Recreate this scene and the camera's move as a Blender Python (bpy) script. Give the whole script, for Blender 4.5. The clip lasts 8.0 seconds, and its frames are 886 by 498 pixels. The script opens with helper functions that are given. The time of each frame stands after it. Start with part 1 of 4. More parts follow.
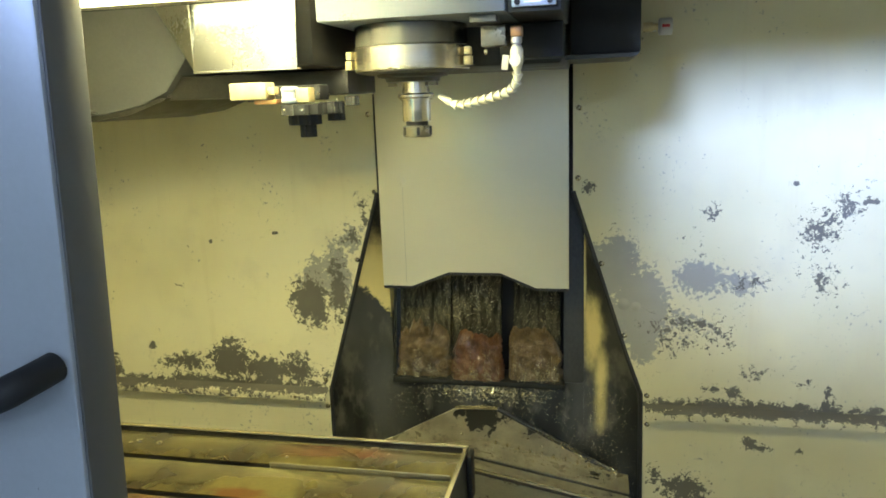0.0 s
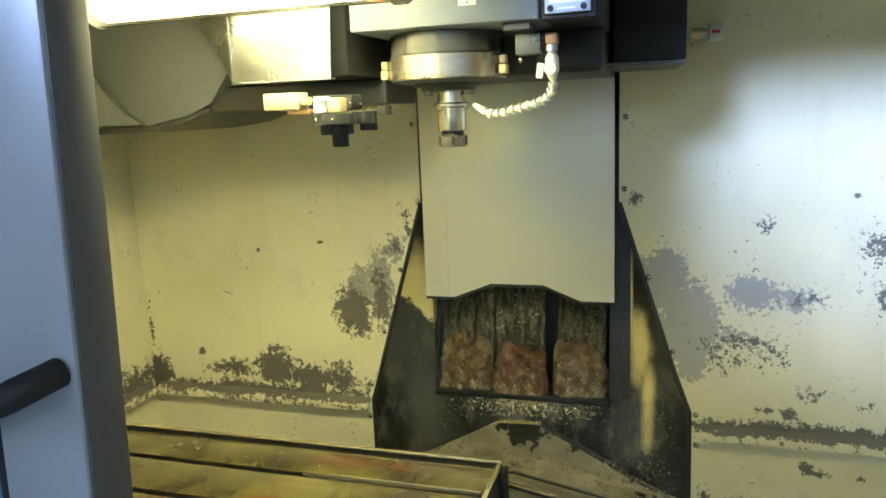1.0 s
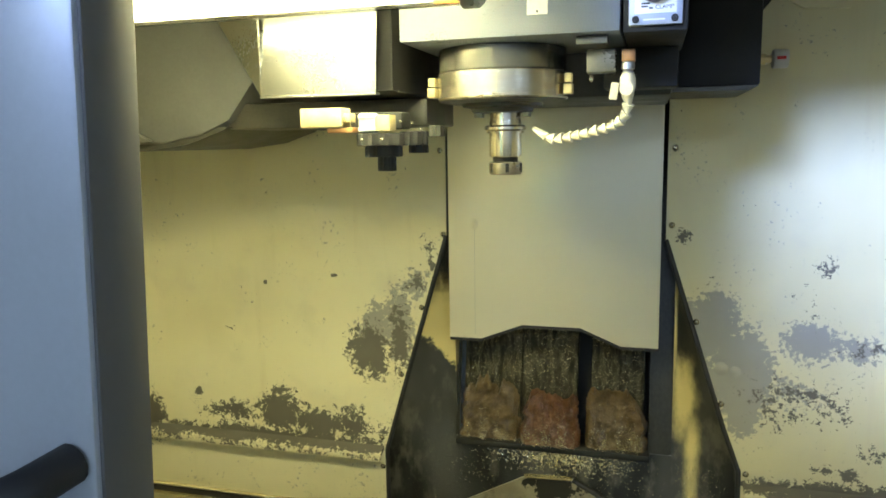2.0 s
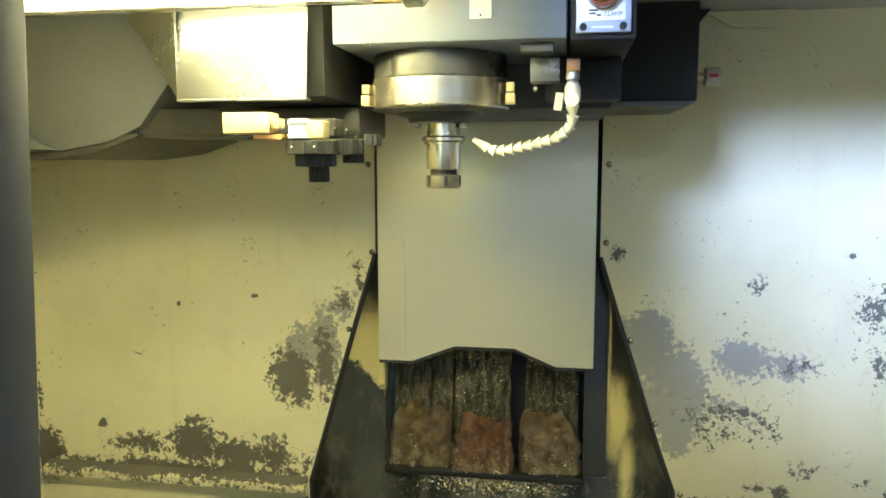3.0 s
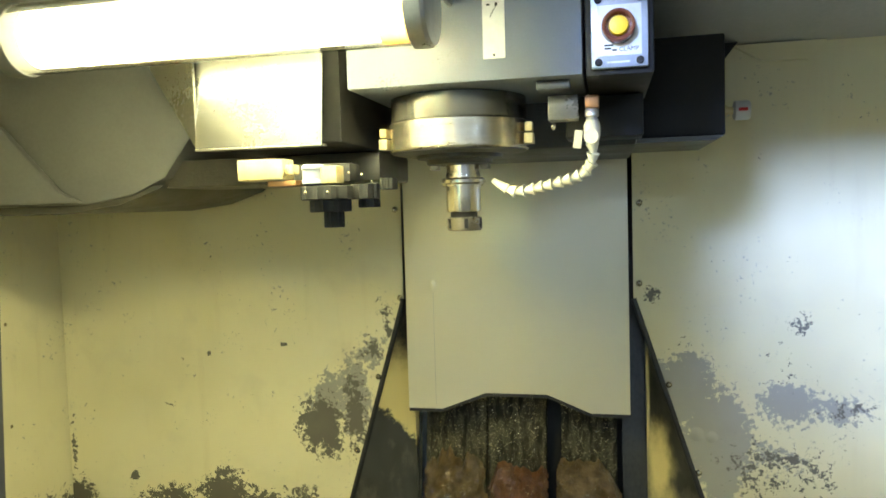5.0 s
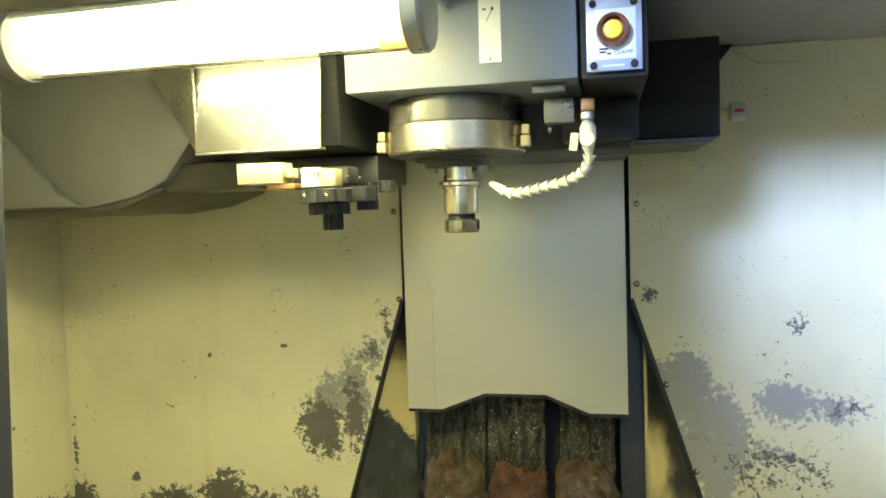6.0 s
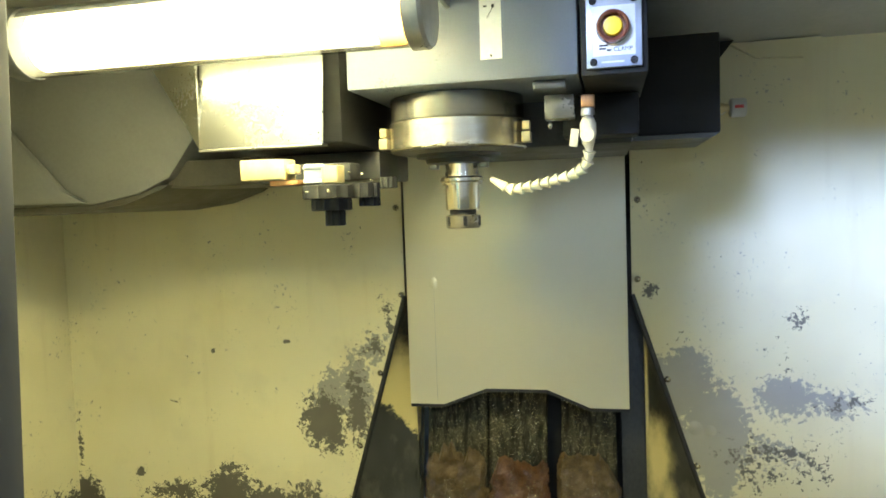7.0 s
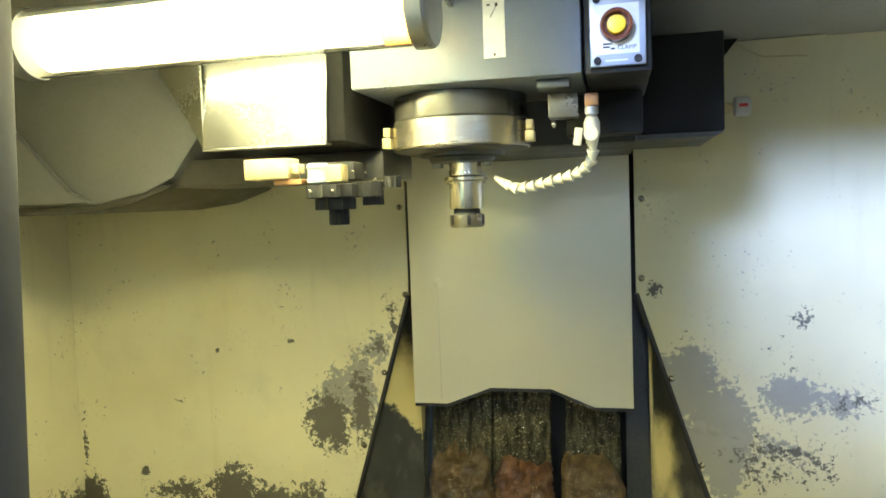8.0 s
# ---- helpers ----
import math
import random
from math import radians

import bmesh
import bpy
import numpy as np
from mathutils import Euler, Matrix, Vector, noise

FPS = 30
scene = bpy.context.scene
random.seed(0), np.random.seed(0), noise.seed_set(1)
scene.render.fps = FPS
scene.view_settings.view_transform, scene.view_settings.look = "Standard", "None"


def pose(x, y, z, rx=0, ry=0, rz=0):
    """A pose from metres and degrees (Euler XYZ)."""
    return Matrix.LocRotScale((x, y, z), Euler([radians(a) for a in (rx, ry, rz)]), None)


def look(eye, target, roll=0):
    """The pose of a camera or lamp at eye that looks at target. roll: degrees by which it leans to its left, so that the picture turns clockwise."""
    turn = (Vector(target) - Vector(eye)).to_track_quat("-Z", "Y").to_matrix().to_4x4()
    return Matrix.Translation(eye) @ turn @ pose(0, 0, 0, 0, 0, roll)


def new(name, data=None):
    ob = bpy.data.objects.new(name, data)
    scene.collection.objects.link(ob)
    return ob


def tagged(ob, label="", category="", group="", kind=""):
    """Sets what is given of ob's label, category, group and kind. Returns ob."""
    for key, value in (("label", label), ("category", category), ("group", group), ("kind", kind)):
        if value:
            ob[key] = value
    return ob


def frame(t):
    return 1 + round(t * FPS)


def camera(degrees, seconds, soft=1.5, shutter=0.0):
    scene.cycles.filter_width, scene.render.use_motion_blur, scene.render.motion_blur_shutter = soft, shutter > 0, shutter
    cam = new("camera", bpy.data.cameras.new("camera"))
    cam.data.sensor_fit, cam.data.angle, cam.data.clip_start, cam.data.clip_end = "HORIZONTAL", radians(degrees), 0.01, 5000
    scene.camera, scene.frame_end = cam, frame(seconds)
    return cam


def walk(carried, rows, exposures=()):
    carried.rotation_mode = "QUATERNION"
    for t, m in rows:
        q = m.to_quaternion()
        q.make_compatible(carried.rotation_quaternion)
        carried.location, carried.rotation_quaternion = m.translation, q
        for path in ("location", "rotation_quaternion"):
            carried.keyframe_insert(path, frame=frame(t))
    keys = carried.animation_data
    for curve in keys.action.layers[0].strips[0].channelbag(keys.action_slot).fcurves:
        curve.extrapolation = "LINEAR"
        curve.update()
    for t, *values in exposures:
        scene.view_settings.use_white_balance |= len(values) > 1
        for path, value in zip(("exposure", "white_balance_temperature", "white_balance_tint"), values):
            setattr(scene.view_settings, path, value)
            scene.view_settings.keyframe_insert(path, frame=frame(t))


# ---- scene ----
cam = camera(62.3, 8.0, soft=1.7)
PATH = [
    (0, (-0.06, 0.179, 1.563), (-0.485, 2.09, 1.158), -2.1),
    (0.5, (-0.051, 0.189, 1.566), (-0.523, 2.091, 1.169), -2.3),
    (1, (-0.019, 0.206, 1.559), (-0.609, 2.081, 1.188), -2.4),
    (1.2, (-0.019, 0.215, 1.562), (-0.662, 2.073, 1.195), -2.5),
    (2.3, (-0.203, 0.345, 1.545), (-0.647, 2.277, 1.278), -0.5),
    (2.5, (-0.212, 0.358, 1.544), (-0.581, 2.305, 1.28), -0.4),
    (3, (-0.194, 0.368, 1.538), (-0.524, 2.326, 1.298), -0.1),
    (3.5, (-0.176, 0.383, 1.534), (-0.558, 2.336, 1.338), -0.4),
    (4, (-0.172, 0.391, 1.534), (-0.586, 2.342, 1.381), -0.9),
    (4.5, (-0.172, 0.396, 1.533), (-0.606, 2.344, 1.412), -1.4),
    (6, (-0.167, 0.386, 1.535), (-0.607, 2.334, 1.422), -1.9),
    (6.5, (-0.164, 0.38, 1.535), (-0.608, 2.326, 1.418), -1.9),
    (7, (-0.164, 0.379, 1.534), (-0.611, 2.325, 1.412), -2.0),
    (7.5, (-0.164, 0.379, 1.533), (-0.616, 2.324, 1.415), -2.1),
    (8, (-0.164, 0.379, 1.533), (-0.621, 2.322, 1.411), -2.1),
]
walk(cam, [(t, look(eye, target, roll)) for t, eye, target, roll in PATH])

# added unseen cool lamp, aimed at the bluish wall patch, and the machine's own lamp
world = bpy.data.worlds.new("world")
scene.world = world
world.use_nodes = True
world.node_tree.nodes["Background"].inputs[0].default_value = (0.55, 0.72, 1.0, 1)
world.node_tree.nodes["Background"].inputs[1].default_value = 0.05
scene.view_settings.exposure = 0.33
LAMP_POWER = 178.0
PATCH_POWER = 4.5

shop = bpy.data.lights.new("patch_light", "AREA")
shop.shape, shop.size, shop.size_y = "RECTANGLE", 0.48, 0.28
# narrow spread keeps this added light to the upper right wall
shop.spread = radians(20)
shop.energy, shop.color = PATCH_POWER, (0.37, 0.51, 1.0)
patch_lamp = new("patch_light", shop)
patch_lamp.matrix_world = look((-0.95, -1.2, 2.52), (0.46, 1.85, 1.50))


# ---- materials ----
def nodes_of(name):
    m = bpy.data.materials.new(name)
    m.use_nodes = True
    t = m.node_tree
    return m, t, t.nodes["Principled BSDF"]


def node(t, kind, inputs=(), **props):
    n = t.nodes.new(kind)
    for k, v in props.items():
        if k == "operation":
            n.operation = v
        elif k == "data_type":
            n.data_type = v
        elif k == "blend_type":
            n.blend_type = v
        elif k == "interpolation_type":
            n.interpolation_type = v
    for k, v in dict(inputs).items():
        s = n.inputs[k]
        if isinstance(v, bpy.types.NodeSocket):
            t.links.new(v, s)
        else:
            s.default_value = v
    return n


def math_node(t, op, a, b=0.0, clamp=False):
    n = node(t, "ShaderNodeMath", {0: a, 1: b}, operation=op)
    n.use_clamp = clamp
    return n.outputs[0]


def step_between(t, value, low, high):
    n = node(t, "ShaderNodeMapRange", {"Value": value, "From Min": low, "From Max": high}, interpolation_type="SMOOTHSTEP")
    return n.outputs["Result"]


def noise_at(t, scale, detail=4.0, rough=0.55, stretch=(1, 1, 1)):
    g = node(t, "ShaderNodeNewGeometry")
    mp = node(t, "ShaderNodeMapping", {"Vector": g.outputs["Position"], "Scale": stretch})
    return node(t, "ShaderNodeTexNoise", {"Vector": mp.outputs[0], "Scale": scale, "Detail": detail, "Roughness": rough}).outputs["Fac"]


def mix(t, fac, a, b):
    n = node(t, "ShaderNodeMix", data_type="RGBA", blend_type="MIX")
    for s, v in ((n.inputs[0], fac), (n.inputs[6], a), (n.inputs[7], b)):
        if isinstance(v, bpy.types.NodeSocket):
            t.links.new(v, s)
        else:
            s.default_value = (*v, 1) if isinstance(v, tuple) else v
    return n.outputs[2]


def bump(t, bsdf, height, strength, distance=0.002):
    b = node(t, "ShaderNodeBump", {"Height": height, "Strength": strength, "Distance": distance})
    t.links.new(b.outputs[0], bsdf.inputs["Normal"])


def surface(name, base, second, rough, metal=0.0, big=6.0, fine=90.0, stretch=(1, 1, 1), amount=0.6, relief=0.15, rough_spread=0.12, spec=0.5):
    """A worn surface: two colours in large and fine patches, uneven gloss, fine relief."""
    m, t, p = nodes_of(name)
    a = noise_at(t, big, 5, 0.6, stretch)
    f = noise_at(t, fine, 4, 0.6, stretch)
    both = math_node(t, "ADD", math_node(t, "MULTIPLY", a, 0.7), math_node(t, "MULTIPLY", f, 0.3))
    fac = math_node(t, "MULTIPLY", step_between(t, both, 0.35, 0.65), amount)
    t.links.new(mix(t, fac, base, second), p.inputs["Base Color"])
    r = node(t, "ShaderNodeMapRange", {"Value": both, "From Min": 0.3, "From Max": 0.7, "To Min": rough - rough_spread, "To Max": rough + rough_spread})
    t.links.new(r.outputs["Result"], p.inputs["Roughness"])
    p.inputs["Metallic"].default_value = metal
    p.inputs["Specular IOR Level"].default_value = spec
    bump(t, p, f, relief)
    return m


def plain(name, base, rough=0.5, metal=0.0):
    return surface(name, base, tuple(c * 0.75 for c in base), rough, metal, 14, 160, amount=0.5, relief=0.06, rough_spread=0.06)


def paint_material(name, patches, faint):
    """Aged cream paint, flaked off down to grey primer round the given patches (x, z, half width, half height, strength)."""
    m, t, p = nodes_of(name)
    g = node(t, "ShaderNodeNewGeometry")
    pos = node(t, "ShaderNodeSeparateXYZ", {0: g.outputs["Position"]})

    def field(rows):
        total = None
        for x, z, w, h, s in rows:
            dx = math_node(t, "DIVIDE", math_node(t, "SUBTRACT", pos.outputs[0], x), w)
            dz = math_node(t, "DIVIDE", math_node(t, "SUBTRACT", pos.outputs[2], z), h)
            d = math_node(t, "ADD", math_node(t, "MULTIPLY", dx, dx), math_node(t, "MULTIPLY", dz, dz))
            v = math_node(t, "MULTIPLY", math_node(t, "SUBTRACT", 1.0, math_node(t, "SQRT", d), True), s)
            total = v if total is None else math_node(t, "MAXIMUM", total, v)
        return total

    flake = noise_at(t, 62, 7, 0.66)
    flake2 = noise_at(t, 11, 3, 0.5)
    speck = noise_at(t, 120, 2, 0.5)
    chip = noise_at(t, 210, 4, 0.65)
    lace = noise_at(t, 95, 6, 0.72)
    grain = math_node(t, "ADD", math_node(t, "MULTIPLY", flake, 0.50), math_node(t, "MULTIPLY", flake2, 0.16))
    grain = math_node(t, "ADD", grain, math_node(t, "MULTIPLY", chip, 0.34))
    score = math_node(t, "ADD", field(patches), math_node(t, "MULTIPLY", math_node(t, "SUBTRACT", grain, 0.5), 3.9))
    bare = step_between(t, score, 0.50, 0.55)
    rare = step_between(t, math_node(t, "ADD", speck, math_node(t, "MULTIPLY", flake2, 0.40)), 1.03, 1.045)
    bare = math_node(t, "MAXIMUM", bare, rare)
    # old grey primer, bounded by lacy paint edges
    torn = math_node(t, "ADD", math_node(t, "MULTIPLY", math_node(t, "SUBTRACT", lace, 0.5), 2.4), math_node(t, "MULTIPLY", math_node(t, "SUBTRACT", flake2, 0.5), 0.9))
    primer = math_node(t, "MULTIPLY", step_between(t, math_node(t, "ADD", field(faint), torn), 0.36, 0.50), 0.92)
    streak = noise_at(t, 5, 4, 0.55, (5.0, 5.0, 0.6))
    cloud = noise_at(t, 2.5, 3, 0.5)
    fog = noise_at(t, 7, 4, 0.6)
    colour = mix(t, step_between(t, cloud, 0.35, 0.7), (0.72, 0.67, 0.45), (0.61, 0.56, 0.355))
    colour = mix(t, math_node(t, "MULTIPLY", step_between(t, streak, 0.55, 0.8), 0.35), colour, (0.56, 0.49, 0.31))
    colour = mix(t, math_node(t, "MULTIPLY", step_between(t, fog, 0.52, 0.72), 0.22), colour, (0.50, 0.46, 0.34))
    colour = mix(t, primer, colour, mix(t, fog, (0.23, 0.225, 0.20), (0.34, 0.33, 0.295)))
    colour = mix(t, bare, colour, mix(t, flake2, (0.085, 0.078, 0.062), (0.165, 0.152, 0.125)))
    t.links.new(colour, p.inputs["Base Color"])
    rough = node(t, "ShaderNodeMapRange", {"Value": math_node(t, "MAXIMUM", bare, cloud), "To Min": 0.32, "To Max": 0.62})
    t.links.new(rough.outputs["Result"], p.inputs["Roughness"])
    p.inputs["Specular IOR Level"].default_value = 0.4
    h = math_node(t, "ADD", math_node(t, "MULTIPLY", bare, -1.0), math_node(t, "MULTIPLY", cloud, 3.0))
    bump(t, p, h, 0.25, 0.0015)
    return m


BACK_PATCHES = [
    # beside the column guard
    (-0.775, 1.07, 0.085, 0.095, 1.35), (-0.755, 1.03, 0.05, 0.05, 1.1), (-0.70, 1.10, 0.05, 0.15, 1.0), (-0.625, 1.29, 0.03, 0.10, 0.55), (-0.66, 1.24, 0.05, 0.05, 0.62),
    # band over the drip ledge
    (-1.015, 0.90, 0.11, 0.085, 1.3), (-1.005, 0.958, 0.07, 0.022, 0.85), (-0.92, 0.885, 0.15, 0.055, 1.15), (-0.83, 0.885, 0.08, 0.075, 1.1), (-1.14, 0.893, 0.14, 0.055, 1.0), (-0.745, 0.885, 0.05, 0.05, 0.72),
    (-1.24, 0.936, 0.022, 0.018, 1.0), (-0.859, 1.246, 0.016, 0.009, 0.95), (-1.04, 1.224, 0.010, 0.009, 0.95), (-1.141, 1.106, 0.032, 0.016, 0.62),
    (-1.06, 0.842, 0.70, 0.030, 1.05), (-1.395, 0.86, 0.075, 0.10, 1.6), (-1.400, 0.99, 0.014, 0.13, 0.80),
    # right of the guard
    (0.125, 1.035, 0.13, 0.06, 0.66), (0.19, 1.005, 0.10, 0.06, 0.60), (0.10, 1.00, 0.09, 0.07, 0.52), (0.26, 1.14, 0.10, 0.05, 0.56), (0.17, 1.21, 0.12, 0.08, 0.40), (0.173, 1.297, 0.04, 0.03, 0.55),
    (0.392, 1.255, 0.07, 0.10, 0.72), (0.377, 1.30, 0.05, 0.07, 0.55), (0.443, 1.312, 0.055, 0.055, 0.66), (0.49, 1.317, 0.04, 0.02, 0.72), (0.40, 1.14, 0.10, 0.09, 0.50), (0.341, 1.357, 0.022, 0.010, 0.95),
    (0.237, 0.878, 0.028, 0.024, 0.95), (0.19, 0.886, 0.04, 0.022, 0.72), (0.432, 0.885, 0.018, 0.030, 0.95), (0.432, 0.855, 0.03, 0.035, 0.9), (0.39, 0.905, 0.03, 0.02, 0.68), (0.28, 0.93, 0.10, 0.04, 0.42),
    (0.30, 0.842, 0.60, 0.032, 1.0), (0.292, 0.745, 0.065, 0.020, 0.85), (0.275, 0.757, 0.025, 0.022, 0.9), (0.382, 0.744, 0.016, 0.011, 0.95), (0.133, 0.630, 0.10, 0.055, 1.0), (0.062, 0.665, 0.03, 0.06, 0.85),
    (-0.094, 1.352, 0.032, 0.042, 0.82), (-0.060, 1.255, 0.05, 0.05, 0.36),
]
BACK_FAINT = [
    (-0.035, 1.165, 0.085, 0.10, 1.6), (0.020, 1.08, 0.085, 0.14, 1.7), (0.030, 0.985, 0.050, 0.06, 1.3), (0.155, 1.150, 0.085, 0.065, 1.15), (0.235, 1.14, 0.09, 0.045, 0.75), (0.13, 1.04, 0.09, 0.07, 0.58),
    (-0.70, 1.13, 0.055, 0.14, 1.1), (-0.755, 1.12, 0.075, 0.10, 0.95), (-0.665, 1.225, 0.06, 0.07, 0.62),
]
PAINT = paint_material("flaked_cream_paint", BACK_PATCHES, BACK_FAINT)
SIDE_PAINT = paint_material("cream_paint", [(-1.40, 0.86, 0.3, 0.09, 0.75), (0.72, 0.85, 0.3, 0.06, 0.8)], [(-1.40, 0.84, 0.3, 0.05, 0.5)])
LEDGE_PAINT = paint_material("flaked_ledge_paint", [(-1.06, 0.852, 9.0, 0.034, 1.6), (-1.06, 0.815, 4.0, 0.20, 0.50)], [(-1.06, 0.795, 0.5, 0.02, 0.3)])
GREY_PAINT = surface("grey_enclosure_paint", (0.42, 0.42, 0.39), (0.33, 0.33, 0.30), 0.45, 0, 4, 120, amount=0.6, relief=0.05)
STEEL_COVER = surface("satin_cover_steel", (0.78, 0.745, 0.60), (0.68, 0.65, 0.52), 0.31, 0.30, 2.6, 320, (1.0, 1.0, 1.4), 0.25, 0.03, 0.02)
OILY = surface("oily_dark_steel", (0.22, 0.21, 0.17), (0.50, 0.47, 0.36), 0.30, 0.95, 5, 120, (1, 1, 0.35), 0.8, 0.3, 0.12)
RECESS_BLACK = surface("near_black_recess_steel", (0.018, 0.018, 0.016), (0.05, 0.048, 0.04), 0.30, 0.3, 4, 160, (1, 1, 0.6), 0.8, 0.3, 0.08)
BLACK = surface("black_paint", (0.012, 0.012, 0.012), (0.022, 0.022, 0.020), 0.55, 0, 8, 200, amount=0.7, relief=0.1, spec=0.25)


def oiled_flare():
    """Bare sheet steel under black oil, gold reflections put into the colour: above a ragged line on one side, in a
    long streak on the other.
    """
    m, t, p = nodes_of("oiled_flare_steel")
    g = node(t, "ShaderNodeNewGeometry")
    pos = node(t, "ShaderNodeSeparateXYZ", {0: g.outputs["Position"]})
    runs = noise_at(t, 5, 2, 0.4, (1.8, 1.8, 0.7))
    torn = noise_at(t, 40, 6, 0.65)
    blotch = noise_at(t, 16, 6, 0.62, (1.2, 1.2, 0.6))
    fine = noise_at(t, 150, 4, 0.6)
    wet = noise_at(t, 300, 3, 0.6)
    total = None
    # ellipses of the long reflection painted on the right sheet
    for x, z, w, h in ((-0.078, 1.00, 0.032, 0.13), (-0.101, 1.15, 0.006, 0.16), (-0.062, 0.89, 0.020, 0.14)):
        dx = math_node(t, "DIVIDE", math_node(t, "SUBTRACT", pos.outputs[0], x), w)
        dz = math_node(t, "DIVIDE", math_node(t, "SUBTRACT", pos.outputs[2], z), h)
        v = math_node(t, "SUBTRACT", 1.0, math_node(t, "SQRT", math_node(t, "ADD", math_node(t, "MULTIPLY", dx, dx), math_node(t, "MULTIPLY", dz, dz))))
        total = v if total is None else math_node(t, "MAXIMUM", total, v)
    streak = step_between(t, math_node(t, "ADD", total, math_node(t, "MULTIPLY", math_node(t, "SUBTRACT", blotch, 0.5), 1.5)), -0.10, 0.85)
    # ragged lower edge of the reflection painted on the left sheet
    height = math_node(t, "ADD", pos.outputs[2], math_node(t, "MULTIPLY", math_node(t, "SUBTRACT", torn, 0.5), 0.11))
    height = math_node(t, "ADD", height, math_node(t, "MULTIPLY", math_node(t, "ADD", pos.outputs[0], 0.615), 1.1))
    above = math_node(t, "MULTIPLY", step_between(t, height, 1.070, 1.085), math_node(t, "SUBTRACT", 1.0, step_between(t, height, 1.20, 1.30)))
    left = math_node(t, "LESS_THAN", pos.outputs[0], -0.57)
    # golden reflection put into the colour above that edge, left sheet only
    worn = math_node(t, "MULTIPLY", left, math_node(t, "MULTIPLY", above, step_between(t, runs, 0.25, 0.55)))
    sheen = math_node(t, "MAXIMUM", streak, worn)
    oil = mix(t, step_between(t, runs, 0.30, 0.72), (0.026, 0.027, 0.026), (0.11, 0.11, 0.10))
    oil = mix(t, math_node(t, "MULTIPLY", step_between(t, blotch, 0.50, 0.68), 0.55), oil, (0.20, 0.19, 0.15))
    c = mix(t, sheen, oil, (0.72, 0.60, 0.26))
    t.links.new(c, p.inputs["Base Color"])
    r = node(t, "ShaderNodeMapRange", {"Value": runs, "From Min": 0.3, "From Max": 0.7, "To Min": 0.30, "To Max": 0.44})
    t.links.new(r.outputs["Result"], p.inputs["Roughness"])
    t.links.new(math_node(t, "SUBTRACT", 0.6, math_node(t, "MULTIPLY", sheen, 0.35)), p.inputs["Metallic"])
    h = math_node(t, "ADD", math_node(t, "MULTIPLY", fine, 0.35), math_node(t, "MULTIPLY", wet, 0.25))
    bump(t, p, h, 0.5, 0.003)
    return m


FLARE = oiled_flare()
RUBBER = plain("black_rubber", (0.02, 0.02, 0.022), 0.6)
HEAD_PAINT = surface("dark_blue_grey_head_paint", (0.24, 0.265, 0.31), (0.20, 0.225, 0.26), 0.32, 0.25, 6, 420, amount=0.6, relief=0.22, rough_spread=0.06)
# near black for undersides; on the table its colour holds the slot shade
UNDERSIDE = surface("near_black_underside", (0.035, 0.034, 0.03), (0.07, 0.065, 0.05), 0.4, 0.3, 12, 180, amount=0.7, relief=0.25)
RING_STEEL = surface("ground_ring_steel", (0.58, 0.54, 0.45), (0.40, 0.34, 0.22), 0.23, 0.95, 16, 240, (1, 1, 5), 0.5, 0.08, 0.08)
HOUSING = surface("spindle_housing_grey", (0.115, 0.113, 0.10), (0.16, 0.153, 0.13), 0.18, 0.7, 10, 140, amount=0.6, relief=0.12)
CHROME = surface("tool_holder_steel", (0.66, 0.61, 0.50), (0.54, 0.49, 0.39), 0.19, 0.95, 12, 300, (1, 1, 1), 0.3, 0.0, 0.03)
NUT = surface("dark_tool_nut_steel", (0.28, 0.25, 0.19), (0.19, 0.17, 0.125), 0.34, 0.85, 30, 300, amount=0.5, relief=0.08)
BRASS = surface("warm_steel_block", (0.66, 0.55, 0.30), (0.50, 0.38, 0.18), 0.34, 0.6, 24, 200, amount=0.5, relief=0.1)
COPPER = surface("copper_brown_metal", (0.42, 0.22, 0.09), (0.28, 0.15, 0.07), 0.38, 0.6, 24, 200, amount=0.5)
HOSE_WHITE = surface("dirty_cream_plastic", (0.74, 0.70, 0.56), (0.50, 0.45, 0.30), 0.45, 0, 45, 260, amount=0.45, relief=0.08)
ALU = surface("dull_aluminium", (0.46, 0.46, 0.45), (0.34, 0.34, 0.33), 0.36, 0.75, 16, 220, amount=0.5, relief=0.08)
ATC_STEEL = surface("polished_guard_steel", (0.50, 0.50, 0.47), (0.40, 0.40, 0.37), 0.27, 1.0, 5, 200, amount=0.5, relief=0.04, rough_spread=0.06)
MAGAZINE = surface("grey_magazine_paint", (0.105, 0.105, 0.098), (0.075, 0.075, 0.07), 0.42, 0, 6, 160, amount=0.6, relief=0.08)
BLOCK_GREY = surface("grey_oiled_block", (0.16, 0.16, 0.155), (0.11, 0.11, 0.105), 0.3, 0.5, 16, 220, amount=0.5, relief=0.08)
PAPER = plain("white_paper_tape", (0.92, 0.92, 0.90), 0.6)
LABEL = plain("white_label", (0.80, 0.80, 0.76), 0.4)
KNOB = plain("grey_white_knob", (0.55, 0.53, 0.50), 0.4)
INK = plain("dark_ink", (0.03, 0.03, 0.03), 0.5)
RED = plain("red_mark", (0.55, 0.02, 0.015), 0.4)
YELLOW = plain("yellow_button_plastic", (0.92, 0.58, 0.005), 0.35)
AMBER = surface("brown_amber_plastic", (0.16, 0.05, 0.03), (0.26, 0.10, 0.04), 0.2, 0, 40, 200, amount=0.6, relief=0.04)
PLATE = surface("brushed_panel_plate", (0.44, 0.48, 0.54), (0.37, 0.40, 0.45), 0.35, 0.6, 10, 300, (1, 1, 8), 0.5, 0.05)
